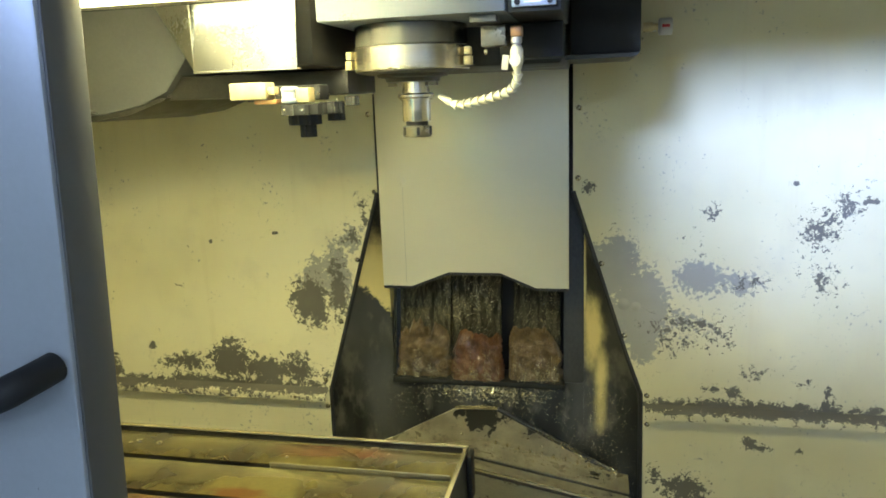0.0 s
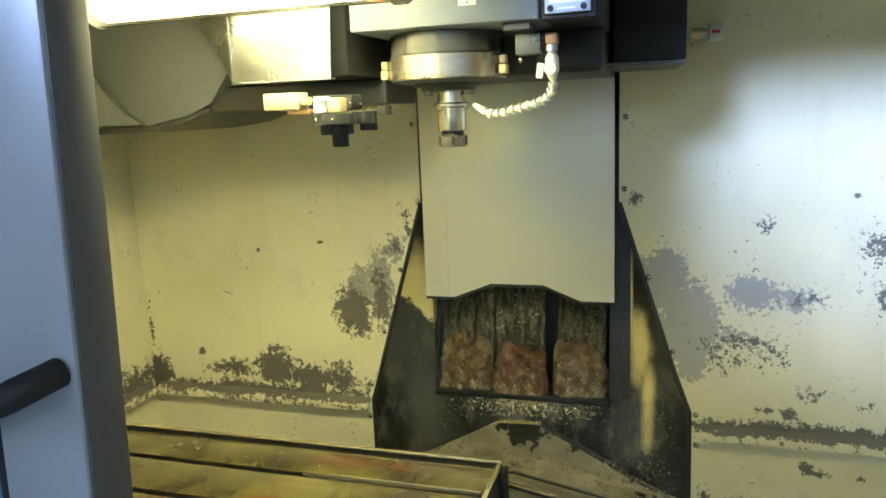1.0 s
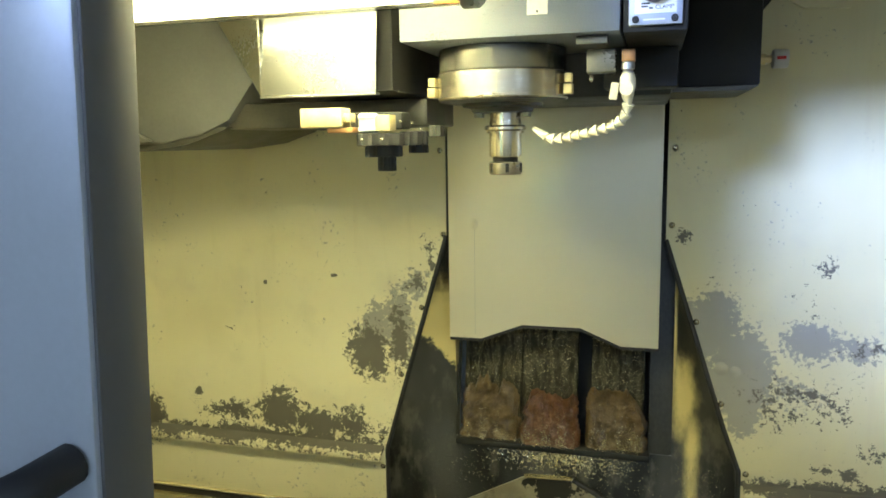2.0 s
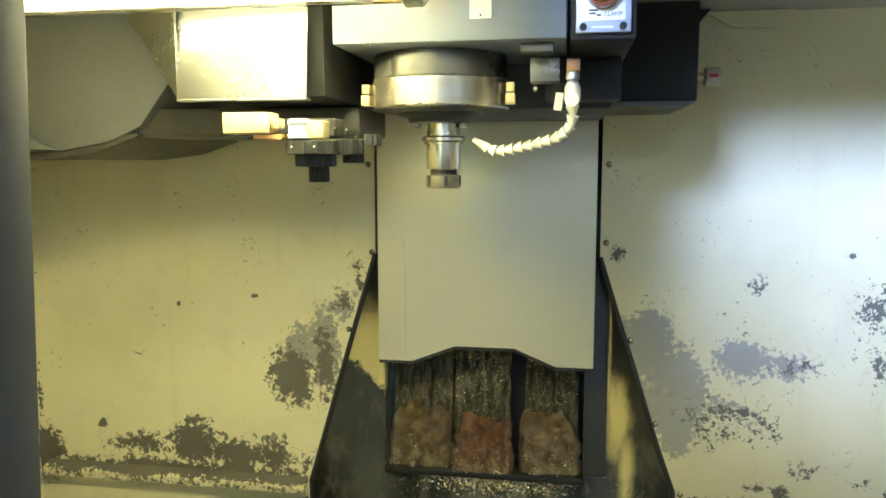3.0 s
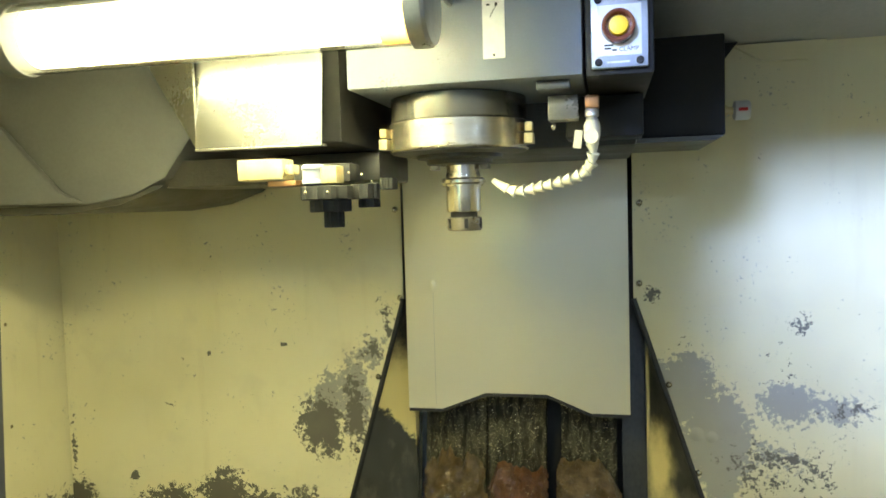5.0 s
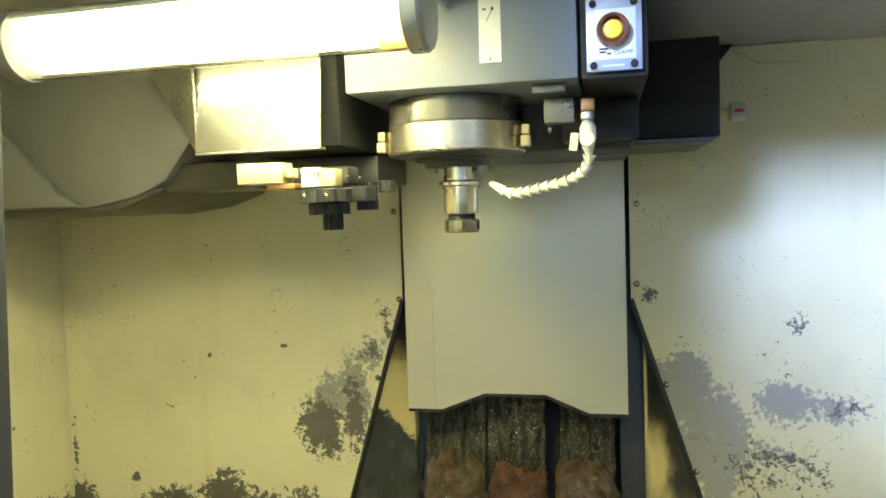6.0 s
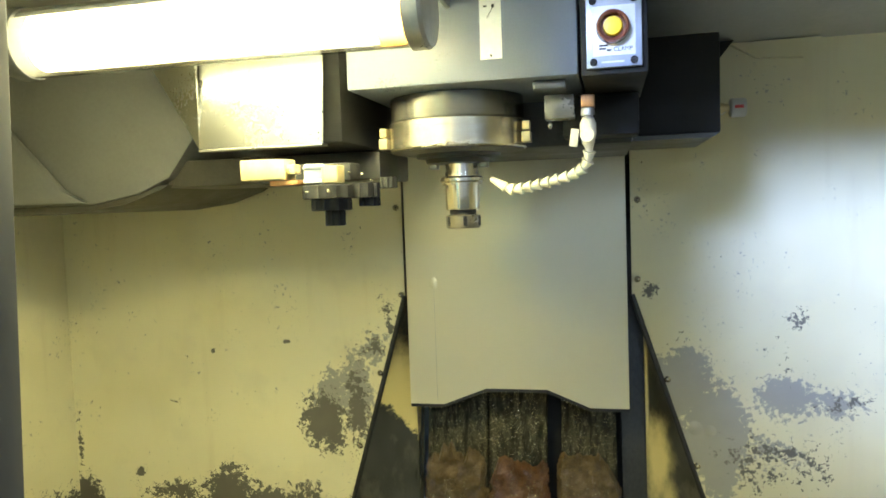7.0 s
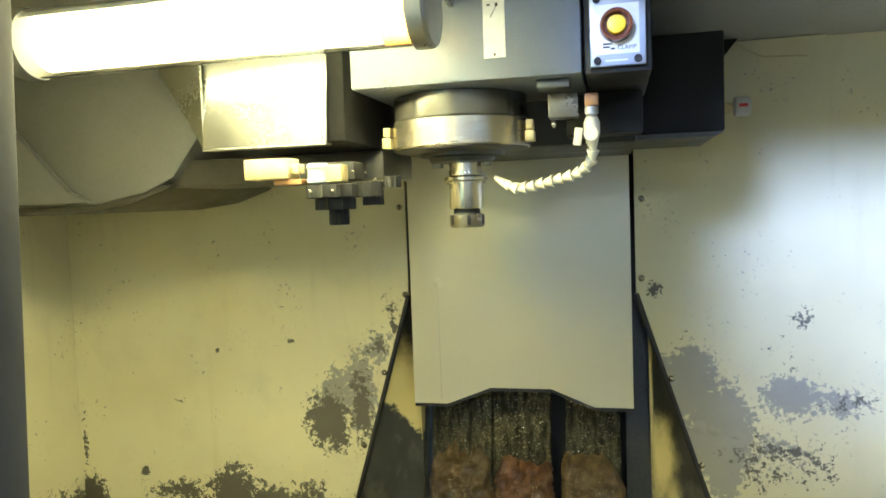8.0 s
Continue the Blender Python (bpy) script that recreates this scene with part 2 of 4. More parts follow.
DOOR_PAINT = surface("pale_blue_grey_door_paint", (0.52, 0.55, 0.60), (0.45, 0.48, 0.52), 0.34, 0.25, 4, 200, amount=0.5, relief=0.04)
# door paint as it looks in shade; also serves the lamp's dark cap
DOOR_EDGE = surface("dark_grey_door_shade", (0.10, 0.10, 0.098), (0.135, 0.135, 0.13), 0.6, 0, 6, 200, amount=0.5, relief=0.06)
BLUE = plain("blue_door_panel", (0.06, 0.22, 0.50), 0.3)


def saddle_material():
    """Worn bare steel with black grease where the peak drips."""
    m, t, p = nodes_of("greasy_saddle_plate")
    g = node(t, "ShaderNodeNewGeometry")
    pos = node(t, "ShaderNodeSeparateXYZ", {0: g.outputs["Position"]})
    edge = noise_at(t, 38, 5, 0.65)
    wear = noise_at(t, 9, 5, 0.6)
    fine = noise_at(t, 190, 4, 0.6)
    total = None
    for x, z, w, h in ((-0.355, 0.785, 0.075, 0.055), (-0.225, 0.755, 0.025, 0.022), (-0.05, 0.69, 0.06, 0.03)):
        dx = math_node(t, "DIVIDE", math_node(t, "SUBTRACT", pos.outputs[0], x), w)
        dz = math_node(t, "DIVIDE", math_node(t, "SUBTRACT", pos.outputs[2], z), h)
        v = math_node(t, "SUBTRACT", 1.0, math_node(t, "SQRT", math_node(t, "ADD", math_node(t, "MULTIPLY", dx, dx), math_node(t, "MULTIPLY", dz, dz))))
        total = v if total is None else math_node(t, "MAXIMUM", total, v)
    grease = step_between(t, math_node(t, "ADD", total, math_node(t, "MULTIPLY", math_node(t, "SUBTRACT", edge, 0.5), 3.0)), 0.3, 0.36)
    c = mix(t, step_between(t, wear, 0.35, 0.65), (0.44, 0.39, 0.26), (0.27, 0.24, 0.165))
    c = mix(t, math_node(t, "MULTIPLY", step_between(t, edge, 0.52, 0.66), 0.5), c, (0.13, 0.115, 0.08))
    c = mix(t, grease, c, (0.035, 0.034, 0.028))
    t.links.new(c, p.inputs["Base Color"])
    r = node(t, "ShaderNodeMapRange", {"Value": wear, "From Min": 0.3, "From Max": 0.7, "To Min": 0.22, "To Max": 0.45})
    t.links.new(r.outputs["Result"], p.inputs["Roughness"])
    p.inputs["Metallic"].default_value = 0.45
    bump(t, p, math_node(t, "ADD", fine, wear), 0.3)
    return m


SADDLE_PLATE = saddle_material()
SADDLE_DARK = surface("dark_saddle_cover_steel", (0.15, 0.14, 0.105), (0.25, 0.23, 0.17), 0.32, 0.4, 10, 180, amount=0.7, relief=0.3)
SHOP_GREY = plain("shop_grey", (0.62, 0.64, 0.66), 0.7)
SHOP_FLOOR = plain("shop_floor_paint", (0.16, 0.18, 0.17), 0.5)


RUST_SPOTS = [(-0.545, 1.305, 0.10, 0.035), (-0.46, 1.31, 0.06, 0.03), (-0.63, 1.155, 0.07, 0.03), (-0.56, 1.13, 0.04, 0.03), (-0.80, 1.10, 0.12, 0.05)]


def table_material():
    """Oiled cast iron, stained yellow, with rust bloom in long smears."""
    m, t, p = nodes_of("stained_table_iron")
    smear = noise_at(t, 6, 5, 0.6, (1.5, 0.9, 1.0))
    rust = noise_at(t, 7, 6, 0.65, (0.8, 1.6, 1.0))
    fine = noise_at(t, 150, 4, 0.6)
    c = mix(t, step_between(t, smear, 0.35, 0.62), (0.17, 0.14, 0.046), (0.055, 0.043, 0.021))
    g = node(t, "ShaderNodeNewGeometry")
    pos = node(t, "ShaderNodeSeparateXYZ", {0: g.outputs["Position"]})
    bloom = None
    for x, y, w, h in RUST_SPOTS:
        dx = math_node(t, "DIVIDE", math_node(t, "SUBTRACT", pos.outputs[0], x), w)
        dy = math_node(t, "DIVIDE", math_node(t, "SUBTRACT", pos.outputs[1], y), h)
        v = math_node(t, "SUBTRACT", 1.0, math_node(t, "SQRT", math_node(t, "ADD", math_node(t, "MULTIPLY", dx, dx), math_node(t, "MULTIPLY", dy, dy))))
        bloom = v if bloom is None else math_node(t, "MAXIMUM", bloom, v)
    spread = math_node(t, "ADD", bloom, math_node(t, "MULTIPLY", math_node(t, "SUBTRACT", rust, 0.5), 3.0))
    c = mix(t, math_node(t, "MULTIPLY", step_between(t, spread, 0.0, 0.75), 0.8), c, (0.15, 0.05, 0.016))
    c = mix(t, math_node(t, "MULTIPLY", fine, 0.35), c, (0.06, 0.05, 0.03))
    t.links.new(c, p.inputs["Base Color"])
    r = node(t, "ShaderNodeMapRange", {"Value": smear, "From Min": 0.3, "From Max": 0.7, "To Min": 0.12, "To Max": 0.34})
    t.links.new(r.outputs["Result"], p.inputs["Roughness"])
    p.inputs["Metallic"].default_value = 0.35
    p.inputs["Coat Weight"].default_value = 0.4
    p.inputs["Coat Roughness"].default_value = 0.07
    bump(t, p, math_node(t, "ADD", smear, math_node(t, "MULTIPLY", fine, 0.2)), 0.05)
    return m


TABLE = table_material()
RIM = surface("bright_table_rim", (0.74, 0.66, 0.42), (0.42, 0.33, 0.16), 0.18, 0.75, 12, 200, amount=0.6, relief=0.1)


def sludge_material(name, a, b):
    m, t, p = nodes_of(name)
    lump = noise_at(t, 40, 5, 0.65)
    grit = noise_at(t, 420, 3, 0.6)
    t.links.new(mix(t, step_between(t, lump, 0.35, 0.65), a, b), p.inputs["Base Color"])
    p.inputs["Roughness"].default_value = 0.28
    p.inputs["Coat Weight"].default_value = 0.4
    p.inputs["Coat Roughness"].default_value = 0.2
    bump(t, p, math_node(t, "ADD", lump, grit), 1.0, 0.008)
    return m


SLUDGE_BROWN = sludge_material("wet_brown_sludge", (0.085, 0.053, 0.019), (0.185, 0.120, 0.050))
SLUDGE_RED = sludge_material("wet_red_sludge", (0.085, 0.032, 0.012), (0.18, 0.076, 0.028))


def wet_rib_material():
    """Black steel behind a film of coolant full of fine chips."""
    m, t, p = nodes_of("wet_rib_steel")
    chips = noise_at(t, 330, 3, 0.65)
    runs = noise_at(t, 30, 6, 0.66, (2.6, 2.6, 0.40))
    fac = math_node(t, "MULTIPLY", step_between(t, chips, 0.56, 0.66), step_between(t, runs, 0.42, 0.6))
    t.links.new(mix(t, fac, mix(t, step_between(t, runs, 0.36, 0.64), (0.065, 0.062, 0.048), (0.19, 0.172, 0.115)), (0.80, 0.73, 0.48)), p.inputs["Base Color"])
    p.inputs["Roughness"].default_value = 0.22
    p.inputs["Metallic"].default_value = 0.55
    bump(t, p, math_node(t, "ADD", chips, runs), 1.0, 0.009)
    return m


WET_RIB = wet_rib_material()
CHIP = surface("bright_swarf", (0.88, 0.82, 0.60), (0.70, 0.62, 0.40), 0.22, 0.8, 60, 300, amount=0.5, relief=0.0)


def glow_material(name, colour, strength):
    m, t, p = nodes_of(name)
    p.inputs["Base Color"].default_value = (0.9, 0.85, 0.7, 1)
    p.inputs["Emission Color"].default_value = (*colour, 1)
    p.inputs["Emission Strength"].default_value = strength
    return m


GLOW = glow_material("lamp_tube_glow", (0.97, 0.91, 0.46), LAMP_POWER)
GLOW_END = glow_material("dim_tube_end_glow", (0.97, 0.91, 0.50), LAMP_POWER * 0.10)
REFLECTOR = plain("white_reflector", (0.85, 0.84, 0.80), 0.4)
AMBER_BAND = plain("amber_band", (1.0, 0.66, 0.30), 0.45)
AMBER_BAND.node_tree.nodes["Principled BSDF"].inputs["Transmission Weight"].default_value = 0.7
GLASS, t, p = nodes_of("clear_glass")
p.inputs["Transmission Weight"].default_value, p.inputs["Roughness"].default_value, p.inputs["IOR"].default_value = 1.0, 0.02, 1.45
# strength set for cool fill in the machine's dark parts
SHOP_GLOW = glow_material("shop_fill_glow", (0.60, 0.77, 1.0), 58.0)


# ---- builders ----
def thing(name, at, label, category, group="", kind=""):
    ob = new(name)
    ob.empty_display_size = 0.02
    ob.location = at
    return tagged(ob, label, category, group, kind)


def link_mesh(name, bm, material, smooth=True):
    me = bpy.data.meshes.new(name)
    bm.to_mesh(me)
    bm.free()
    me.materials.append(material)
    if smooth:
        for f in me.polygons:
            f.use_smooth = True
        me.set_sharp_from_angle(angle=radians(35))
    return new(name, me)


def base_of(ob):
    p = ob.location.copy()
    while ob.parent:
        ob = ob.parent
        p = p + ob.location
    return p


def part(name, bm, material, parent, label="", smooth=True):
    """One mesh object, drawn in world places, under a thing or a part."""
    ob = link_mesh(name, bm, material, smooth)
    ob.parent = parent
    ob.matrix_parent_inverse = Matrix.Translation(-base_of(parent)) if parent.type == "EMPTY" else Matrix.Identity(4)
    return tagged(ob, label)


def solid(name, bm, material, label, category="", kind="", group=""):
    return tagged(link_mesh(name, bm, material), label, category, group, kind)


def box(x0, x1, y0, y1, z0, z1, bevel=0.0, bm=None):
    bm = bm or bmesh.new()
    made = bmesh.ops.create_cube(bm, size=1, matrix=Matrix.Translation(((x0 + x1) / 2, (y0 + y1) / 2, (z0 + z1) / 2)) @ Matrix.Diagonal((x1 - x0, y1 - y0, z1 - z0, 1)))
    if bevel:
        edges = list({e for v in made["verts"] for e in v.link_edges})
        bmesh.ops.bevel(bm, geom=edges, offset=bevel, segments=2, affect="EDGES", profile=0.5)
    return bm


def prism(points, a, b, axis="y", bevel=0.0):
    """A flat outline pushed from a to b along an axis. Outline in the other two axes, in order."""
    def at(p, d):
        return {"y": (p[0], d, p[1]), "x": (d, p[0], p[1]), "z": (p[0], p[1], d)}[axis]
    bm = bmesh.new()
    one, two = [bm.verts.new(at(p, a)) for p in points], [bm.verts.new(at(p, b)) for p in points]
    n = len(points)
    bm.faces.new(one), bm.faces.new(two[::-1])
    for i in range(n):
        bm.faces.new((one[i], two[i], two[(i + 1) % n], one[(i + 1) % n]))
    bmesh.ops.recalc_face_normals(bm, faces=bm.faces)
    if bevel:
        bmesh.ops.bevel(bm, geom=list(bm.edges), offset=bevel, segments=2, affect="EDGES", profile=0.5)
    return bm


def lathe(profile, centre, axis="z", seg=48, bm=None):
    """Turn (radius, height) pairs round an axis through centre; closed at both ends."""
    bm = bm or bmesh.new()
    turn = {"z": Matrix.Identity(4), "x": Matrix.Rotation(radians(90), 4, "Y"), "y": Matrix.Rotation(radians(-90), 4, "X")}[axis]
    m = Matrix.Translation(centre) @ turn
    rings = []
    for r, h in profile:
        rings.append([bm.verts.new(m @ Vector((r * math.cos(2 * math.pi * i / seg), r * math.sin(2 * math.pi * i / seg), h))) for i in range(seg)])
    for a, b in zip(rings, rings[1:]):
        for i in range(seg):
            bm.faces.new((a[i], a[(i + 1) % seg], b[(i + 1) % seg], b[i]))
    bm.faces.new(rings[0][::-1]), bm.faces.new(rings[-1])
    bmesh.ops.recalc_face_normals(bm, faces=bm.faces)
    return bm


def cone_between(p, q, r0, r1, seg=16, bm=None):
    bm = bm or bmesh.new()
    p, q = Vector(p), Vector(q)
    turn = (q - p).to_track_quat("Z", "Y").to_matrix().to_4x4()
    m = Matrix.Translation((p + q) / 2) @ turn
    bmesh.ops.create_cone(bm, cap_ends=True, segments=seg, radius1=r0, radius2=r1, depth=(q - p).length, matrix=m)
    return bm


def tube(points, radius, seg=14, bm=None):
    """A round bar through points, rounded by a spline."""
    bm = bm or bmesh.new()
    pts = [Vector(p) for p in points]
    fine = []
    for i in range(len(pts) - 1):
        p0, p1, p2, p3 = pts[max(i - 1, 0)], pts[i], pts[i + 1], pts[min(i + 2, len(pts) - 1)]
        for k in range(6):
            s = k / 6
            fine.append(0.5 * (2 * p1 + (p2 - p0) * s + (2 * p0 - 5 * p1 + 4 * p2 - p3) * s ** 2 + (3 * p1 - p0 - 3 * p2 + p3) * s ** 3))
    fine.append(pts[-1])
    rings = []
    for i, p in enumerate(fine):
        d = fine[min(i + 1, len(fine) - 1)] - fine[max(i - 1, 0)]
        q = d.to_track_quat("Z", "Y")
        rings.append([bm.verts.new(p + q @ Vector((radius * math.cos(2 * math.pi * k / seg), radius * math.sin(2 * math.pi * k / seg), 0))) for k in range(seg)])
    for a, b in zip(rings, rings[1:]):
        for k in range(seg):
            bm.faces.new((a[k], a[(k + 1) % seg], b[(k + 1) % seg], b[k]))
    bm.faces.new(rings[0][::-1]), bm.faces.new(rings[-1])
    bmesh.ops.recalc_face_normals(bm, faces=bm.faces)
    return bm


# ---- the enclosure ----
WALL_Y, LEFT_X, RIGHT_X, FRONT_Y = 1.85, -1.41, 0.74, 0.69
FLOOR_Z, ROOF_Z = 0.45, 1.812
# opening in the back wall, from its lower left corner round
OPEN_L = [(-0.740, FLOOR_Z), (-0.740, 0.835), (-0.722, 0.895), (-0.588, 1.345), (-0.588, 2.3)]
OPEN_R = [(-0.126, 2.3), (-0.126, 1.345), (-0.002, 0.955), (0.030, 0.865), (0.034, FLOOR_Z)]
bm = prism([(LEFT_X, FLOOR_Z), *OPEN_L, (LEFT_X, 2.3)], WALL_Y, WALL_Y + 0.004)
right_half = prism([(RIGHT_X, FLOOR_Z), (RIGHT_X, 2.3), *OPEN_R], WALL_Y, WALL_Y + 0.004)
keep = bpy.data.meshes.new("half")
right_half.to_mesh(keep)
bm.from_mesh(keep)
right_half.free()
wall_back = solid("wall_back", bm, PAINT, "cream painted sheet metal wall with paint flaking to grey", "wall", "structure")
wall_left = solid("wall_left", box(LEFT_X - 0.004, LEFT_X, FRONT_Y, WALL_Y, FLOOR_Z, 2.3), SIDE_PAINT, "cream painted sheet metal side wall", "wall", "structure")
wall_right = solid("wall_right", box(RIGHT_X, RIGHT_X + 0.004, FRONT_Y, WALL_Y, FLOOR_Z, 2.3), SIDE_PAINT, "cream painted sheet metal side wall", "wall", "structure")
# unseen front of the machine with its door opening; lintel placed to cut the cool light
bm = box(LEFT_X, -0.70, FRONT_Y, FRONT_Y + 0.03, 0.0, 2.3)
box(0.62, RIGHT_X, FRONT_Y, FRONT_Y + 0.03, 0.0, 2.3, 0, bm)
box(-0.70, 0.62, FRONT_Y, FRONT_Y + 0.03, 1.930, 2.3, 0, bm)
box(-0.70, 0.62, FRONT_Y, FRONT_Y + 0.03, 0.0, 0.80, 0, bm)
wall_front = solid("wall_front", bm, GREY_PAINT, "unseen grey machine front with a wide door opening", "wall", "structure")
ceiling = solid("ceiling", prism([(WALL_Y, ROOF_Z), (FRONT_Y, 2.06), (FRONT_Y, 2.064), (WALL_Y, ROOF_Z + 0.004)], LEFT_X, RIGHT_X, "x"), GREY_PAINT, "grey sheet metal roof of the machine enclosure", "ceiling", "structure")
floor = solid("floor", box(LEFT_X, RIGHT_X, FRONT_Y, 2.1, FLOOR_Z - 0.01, FLOOR_Z), OILY, "dark oily sheet metal chip pan", "floor", "structure")


def ledge(name, x0, x1):
    """A folded drip ledge along the back wall."""
    y = WALL_Y
    bm = prism([(y, 0.842), (y - 0.023, 0.833), (y - 0.026, 0.830), (y - 0.026, 0.813), (y - 0.023, 0.813), (y - 0.023, 0.826), (y, 0.834)], x0, x1, "x")
    return solid(name, bm, LEDGE_PAINT, "folded sheet metal drip ledge with flaked cream paint", "trim", "structure")


ledge("trim_1", LEFT_X + 0.026, -0.748)
ledge("trim_2", 0.040, RIGHT_X)
bm = prism([(LEFT_X, 0.842), (LEFT_X + 0.023, 0.833), (LEFT_X + 0.026, 0.830), (LEFT_X + 0.026, 0.813), (LEFT_X + 0.023, 0.813), (LEFT_X + 0.023, 0.826), (LEFT_X, 0.834)], FRONT_Y + 0.04, WALL_Y - 0.028)
solid("trim_3", bm, LEDGE_PAINT, "folded sheet metal drip ledge with flaked cream paint", "trim", "structure")
# strip under the roof on the right, with its slanting ends
strip = prism([(0.055, ROOF_Z), (0.215, ROOF_Z), (0.183, 1.778), (0.105, 1.782)], WALL_Y - 0.012, WALL_Y, "y")
solid("trim_4", strip, SIDE_PAINT, "grey folded strip under the enclosure roof", "trim", "structure")
bracket = prism([(0.030, ROOF_Z), (0.060, ROOF_Z), (0.036, 1.782), (0.031, 1.782)], WALL_Y - 0.04, WALL_Y - 0.014, "y")
solid("roof_bracket", bracket, BLACK, "small black steel bracket under the enclosure roof", "bracket")

for x, z, r in ((-0.012, 1.083, 1.1), (0.016, 1.078, 0.9)):
    bm = lathe([(0.013, 0.0), (0.010, 0.0008), (0.006, 0.0028), (0.002, 0.0036)], (0, 0, 0), "z", 20)
    bmesh.ops.transform(bm, matrix=pose(x, WALL_Y, z, 90, 0, 0) @ Matrix.Scale(r, 4), verts=bm.verts)
    part("dent", bm, PAINT, wall_back, "small dent")
# sheet screws along the opening and walls
def screw_mesh():
    bm = lathe([(0.0062, 0.0), (0.0062, 0.0012), (0.0036, 0.0012), (0.0040, 0.0030), (0.0030, 0.0042), (0.0012, 0.0046)], (0, 0, 0), "z", 14)
    me = bpy.data.meshes.new("screw")
    bm.to_mesh(me)
    bm.free()
    me.materials.append(CHROME)
    for f in me.polygons:
        f.use_smooth = True
    return me


SCREW = screw_mesh()


def put_screw(parent, m, name="screw"):
    ob = new(name, SCREW)
    ob.parent = parent
    ob.matrix_parent_inverse = Matrix.Translation(-base_of(parent)) if parent.type == "EMPTY" else Matrix.Identity(4)
    ob.matrix_basis = m
    return ob


for x, z in [(-0.595, 1.347), (-0.648, 1.18), (-0.700, 1.02), (-0.752, 0.862), (-0.062, 1.178), (-0.009, 1.008), (0.044, 0.862), (-0.115, 1.375),
             (-0.600, 1.53), (-0.113, 1.53), (-0.752, 0.79), (0.046, 0.79)]:
    put_screw(wall_back, pose(x, WALL_Y, z, 90, 0, 0))
for x, z in [(-1.22, 0.818), (-1.02, 0.818), (-0.83, 0.818), (0.22, 0.818), (0.42, 0.818)]:
    put_screw(wall_back, pose(x, WALL_Y - 0.026, z + 0.004, 90, 0, 0) @ Matrix.Scale(0.7, 4))
for z in (1.313, 1.096):
    put_screw(wall_left, pose(LEFT_X, 1.68, z, 0, 90, 0))
solid("trim_5", box(LEFT_X, LEFT_X + 0.003, 1.62, 1.722, 0.85, 1.9), SIDE_PAINT, "overlapping seam strip on the side wall", "trim", "structure")

# ---- recess behind the column cover ----
guard = thing("column_guard", (-0.357, 1.95, FLOOR_Z), "oily dark flared sheet steel guard round the machine column", "machine guard")
IN_L, IN_R = -0.582, -0.102


def back_y(z):
    """The recess leans back as it rises."""
    return max(1.862, 1.885 + 0.17 * (z - 0.86))


def lean_back(bm):
    for v in bm.verts:
        v.co.y += back_y(v.co.z) - 1.95
    return bm


def flare_depth(z):
    """How far the side sheets sink behind the wall: shallow at the top, down to the recess at the bottom."""
    return min(back_y(z) - WALL_Y - 0.002, 0.034 + 0.03 * max(0.0, 1.2 - z))


def flare_curve(s):
    """Mostly straight, rolling over where the sheet meets the recess."""
    return math.sin(s * math.pi / 2) ** 1.0 * 0.35 + 0.65 * min(1.0, s * 1.12)


def flare(outer, inner_x, parent, name):
    """A flared side sheet between the wall's opening edge and the recess, rounded where it meets the back."""
    bm = bmesh.new()
    rows = []
    zs = [FLOOR_Z + (1.80 - FLOOR_Z) * i / 60 for i in range(61)]
    pts = sorted(outer, key=lambda p: p[1])
    for z in zs:
        xo = np.interp(z, [p[1] for p in pts], [p[0] for p in pts])
        row = []
        for k in range(15):
            s = k / 14
            x = xo + (inner_x - xo) * s
            y = WALL_Y + 0.002 + flare_depth(z) * flare_curve(s)
            row.append(bm.verts.new((x, y, z)))
        rows.append(row)
    for a, b in zip(rows, rows[1:]):
        for k in range(14):
            bm.faces.new((a[k], a[k + 1], b[k + 1], b[k]))
    # return fold from the sheet's inner edge to the recess's back
    for a, b in zip(rows, rows[1:]):
        deep = [bm.verts.new((inner_x, back_y(v.co.z) + 0.001, v.co.z)) for v in (a[-1], b[-1])]
        bm.faces.new((a[-1], deep[0], deep[1], b[-1]))
    bmesh.ops.remove_doubles(bm, verts=bm.verts, dist=0.00005)
    bmesh.ops.recalc_face_normals(bm, faces=bm.faces)
    bmesh.ops.solidify(bm, geom=list(bm.faces), thickness=0.002)
    return part(name, bm, FLARE, parent)


flare(OPEN_L, IN_L, guard, "side_panel")
flare(OPEN_R, IN_R, guard, "side_panel")


def panel_grid(x0, x1, z0, z1, y, n=14):
    """A sheet that leans with the recess, y metres before its back."""
    bm = bmesh.new()
    rows = [[bm.verts.new((x, back_y(z) - y, z)) for x in (x0, x1)] for z in np.linspace(z0, z1, n)]
    for p, q in zip(rows, rows[1:]):
        bm.faces.new((p[0], p[1], q[1], q[0]))
    bmesh.ops.recalc_face_normals(bm, faces=bm.faces)
    bmesh.ops.solidify(bm, geom=list(bm.faces), thickness=0.003)
    return bm


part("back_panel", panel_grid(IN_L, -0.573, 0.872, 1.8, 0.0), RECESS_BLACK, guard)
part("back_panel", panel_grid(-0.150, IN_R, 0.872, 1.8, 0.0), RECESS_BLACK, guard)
part("lower_panel", panel_grid(IN_L, IN_R, FLOOR_Z, 0.8715, 0.002, 24), FLARE, guard, "wet black lower sheet")
part("backing", lean_back(box(-0.58, -0.104, 2.02, 2.03, 0.80, 1.9)), BLACK, guard)
part("sill", lean_back(box(-0.578, -0.146, 1.930, 2.02, 0.858, 0.872, 0.003)), BLACK, guard)
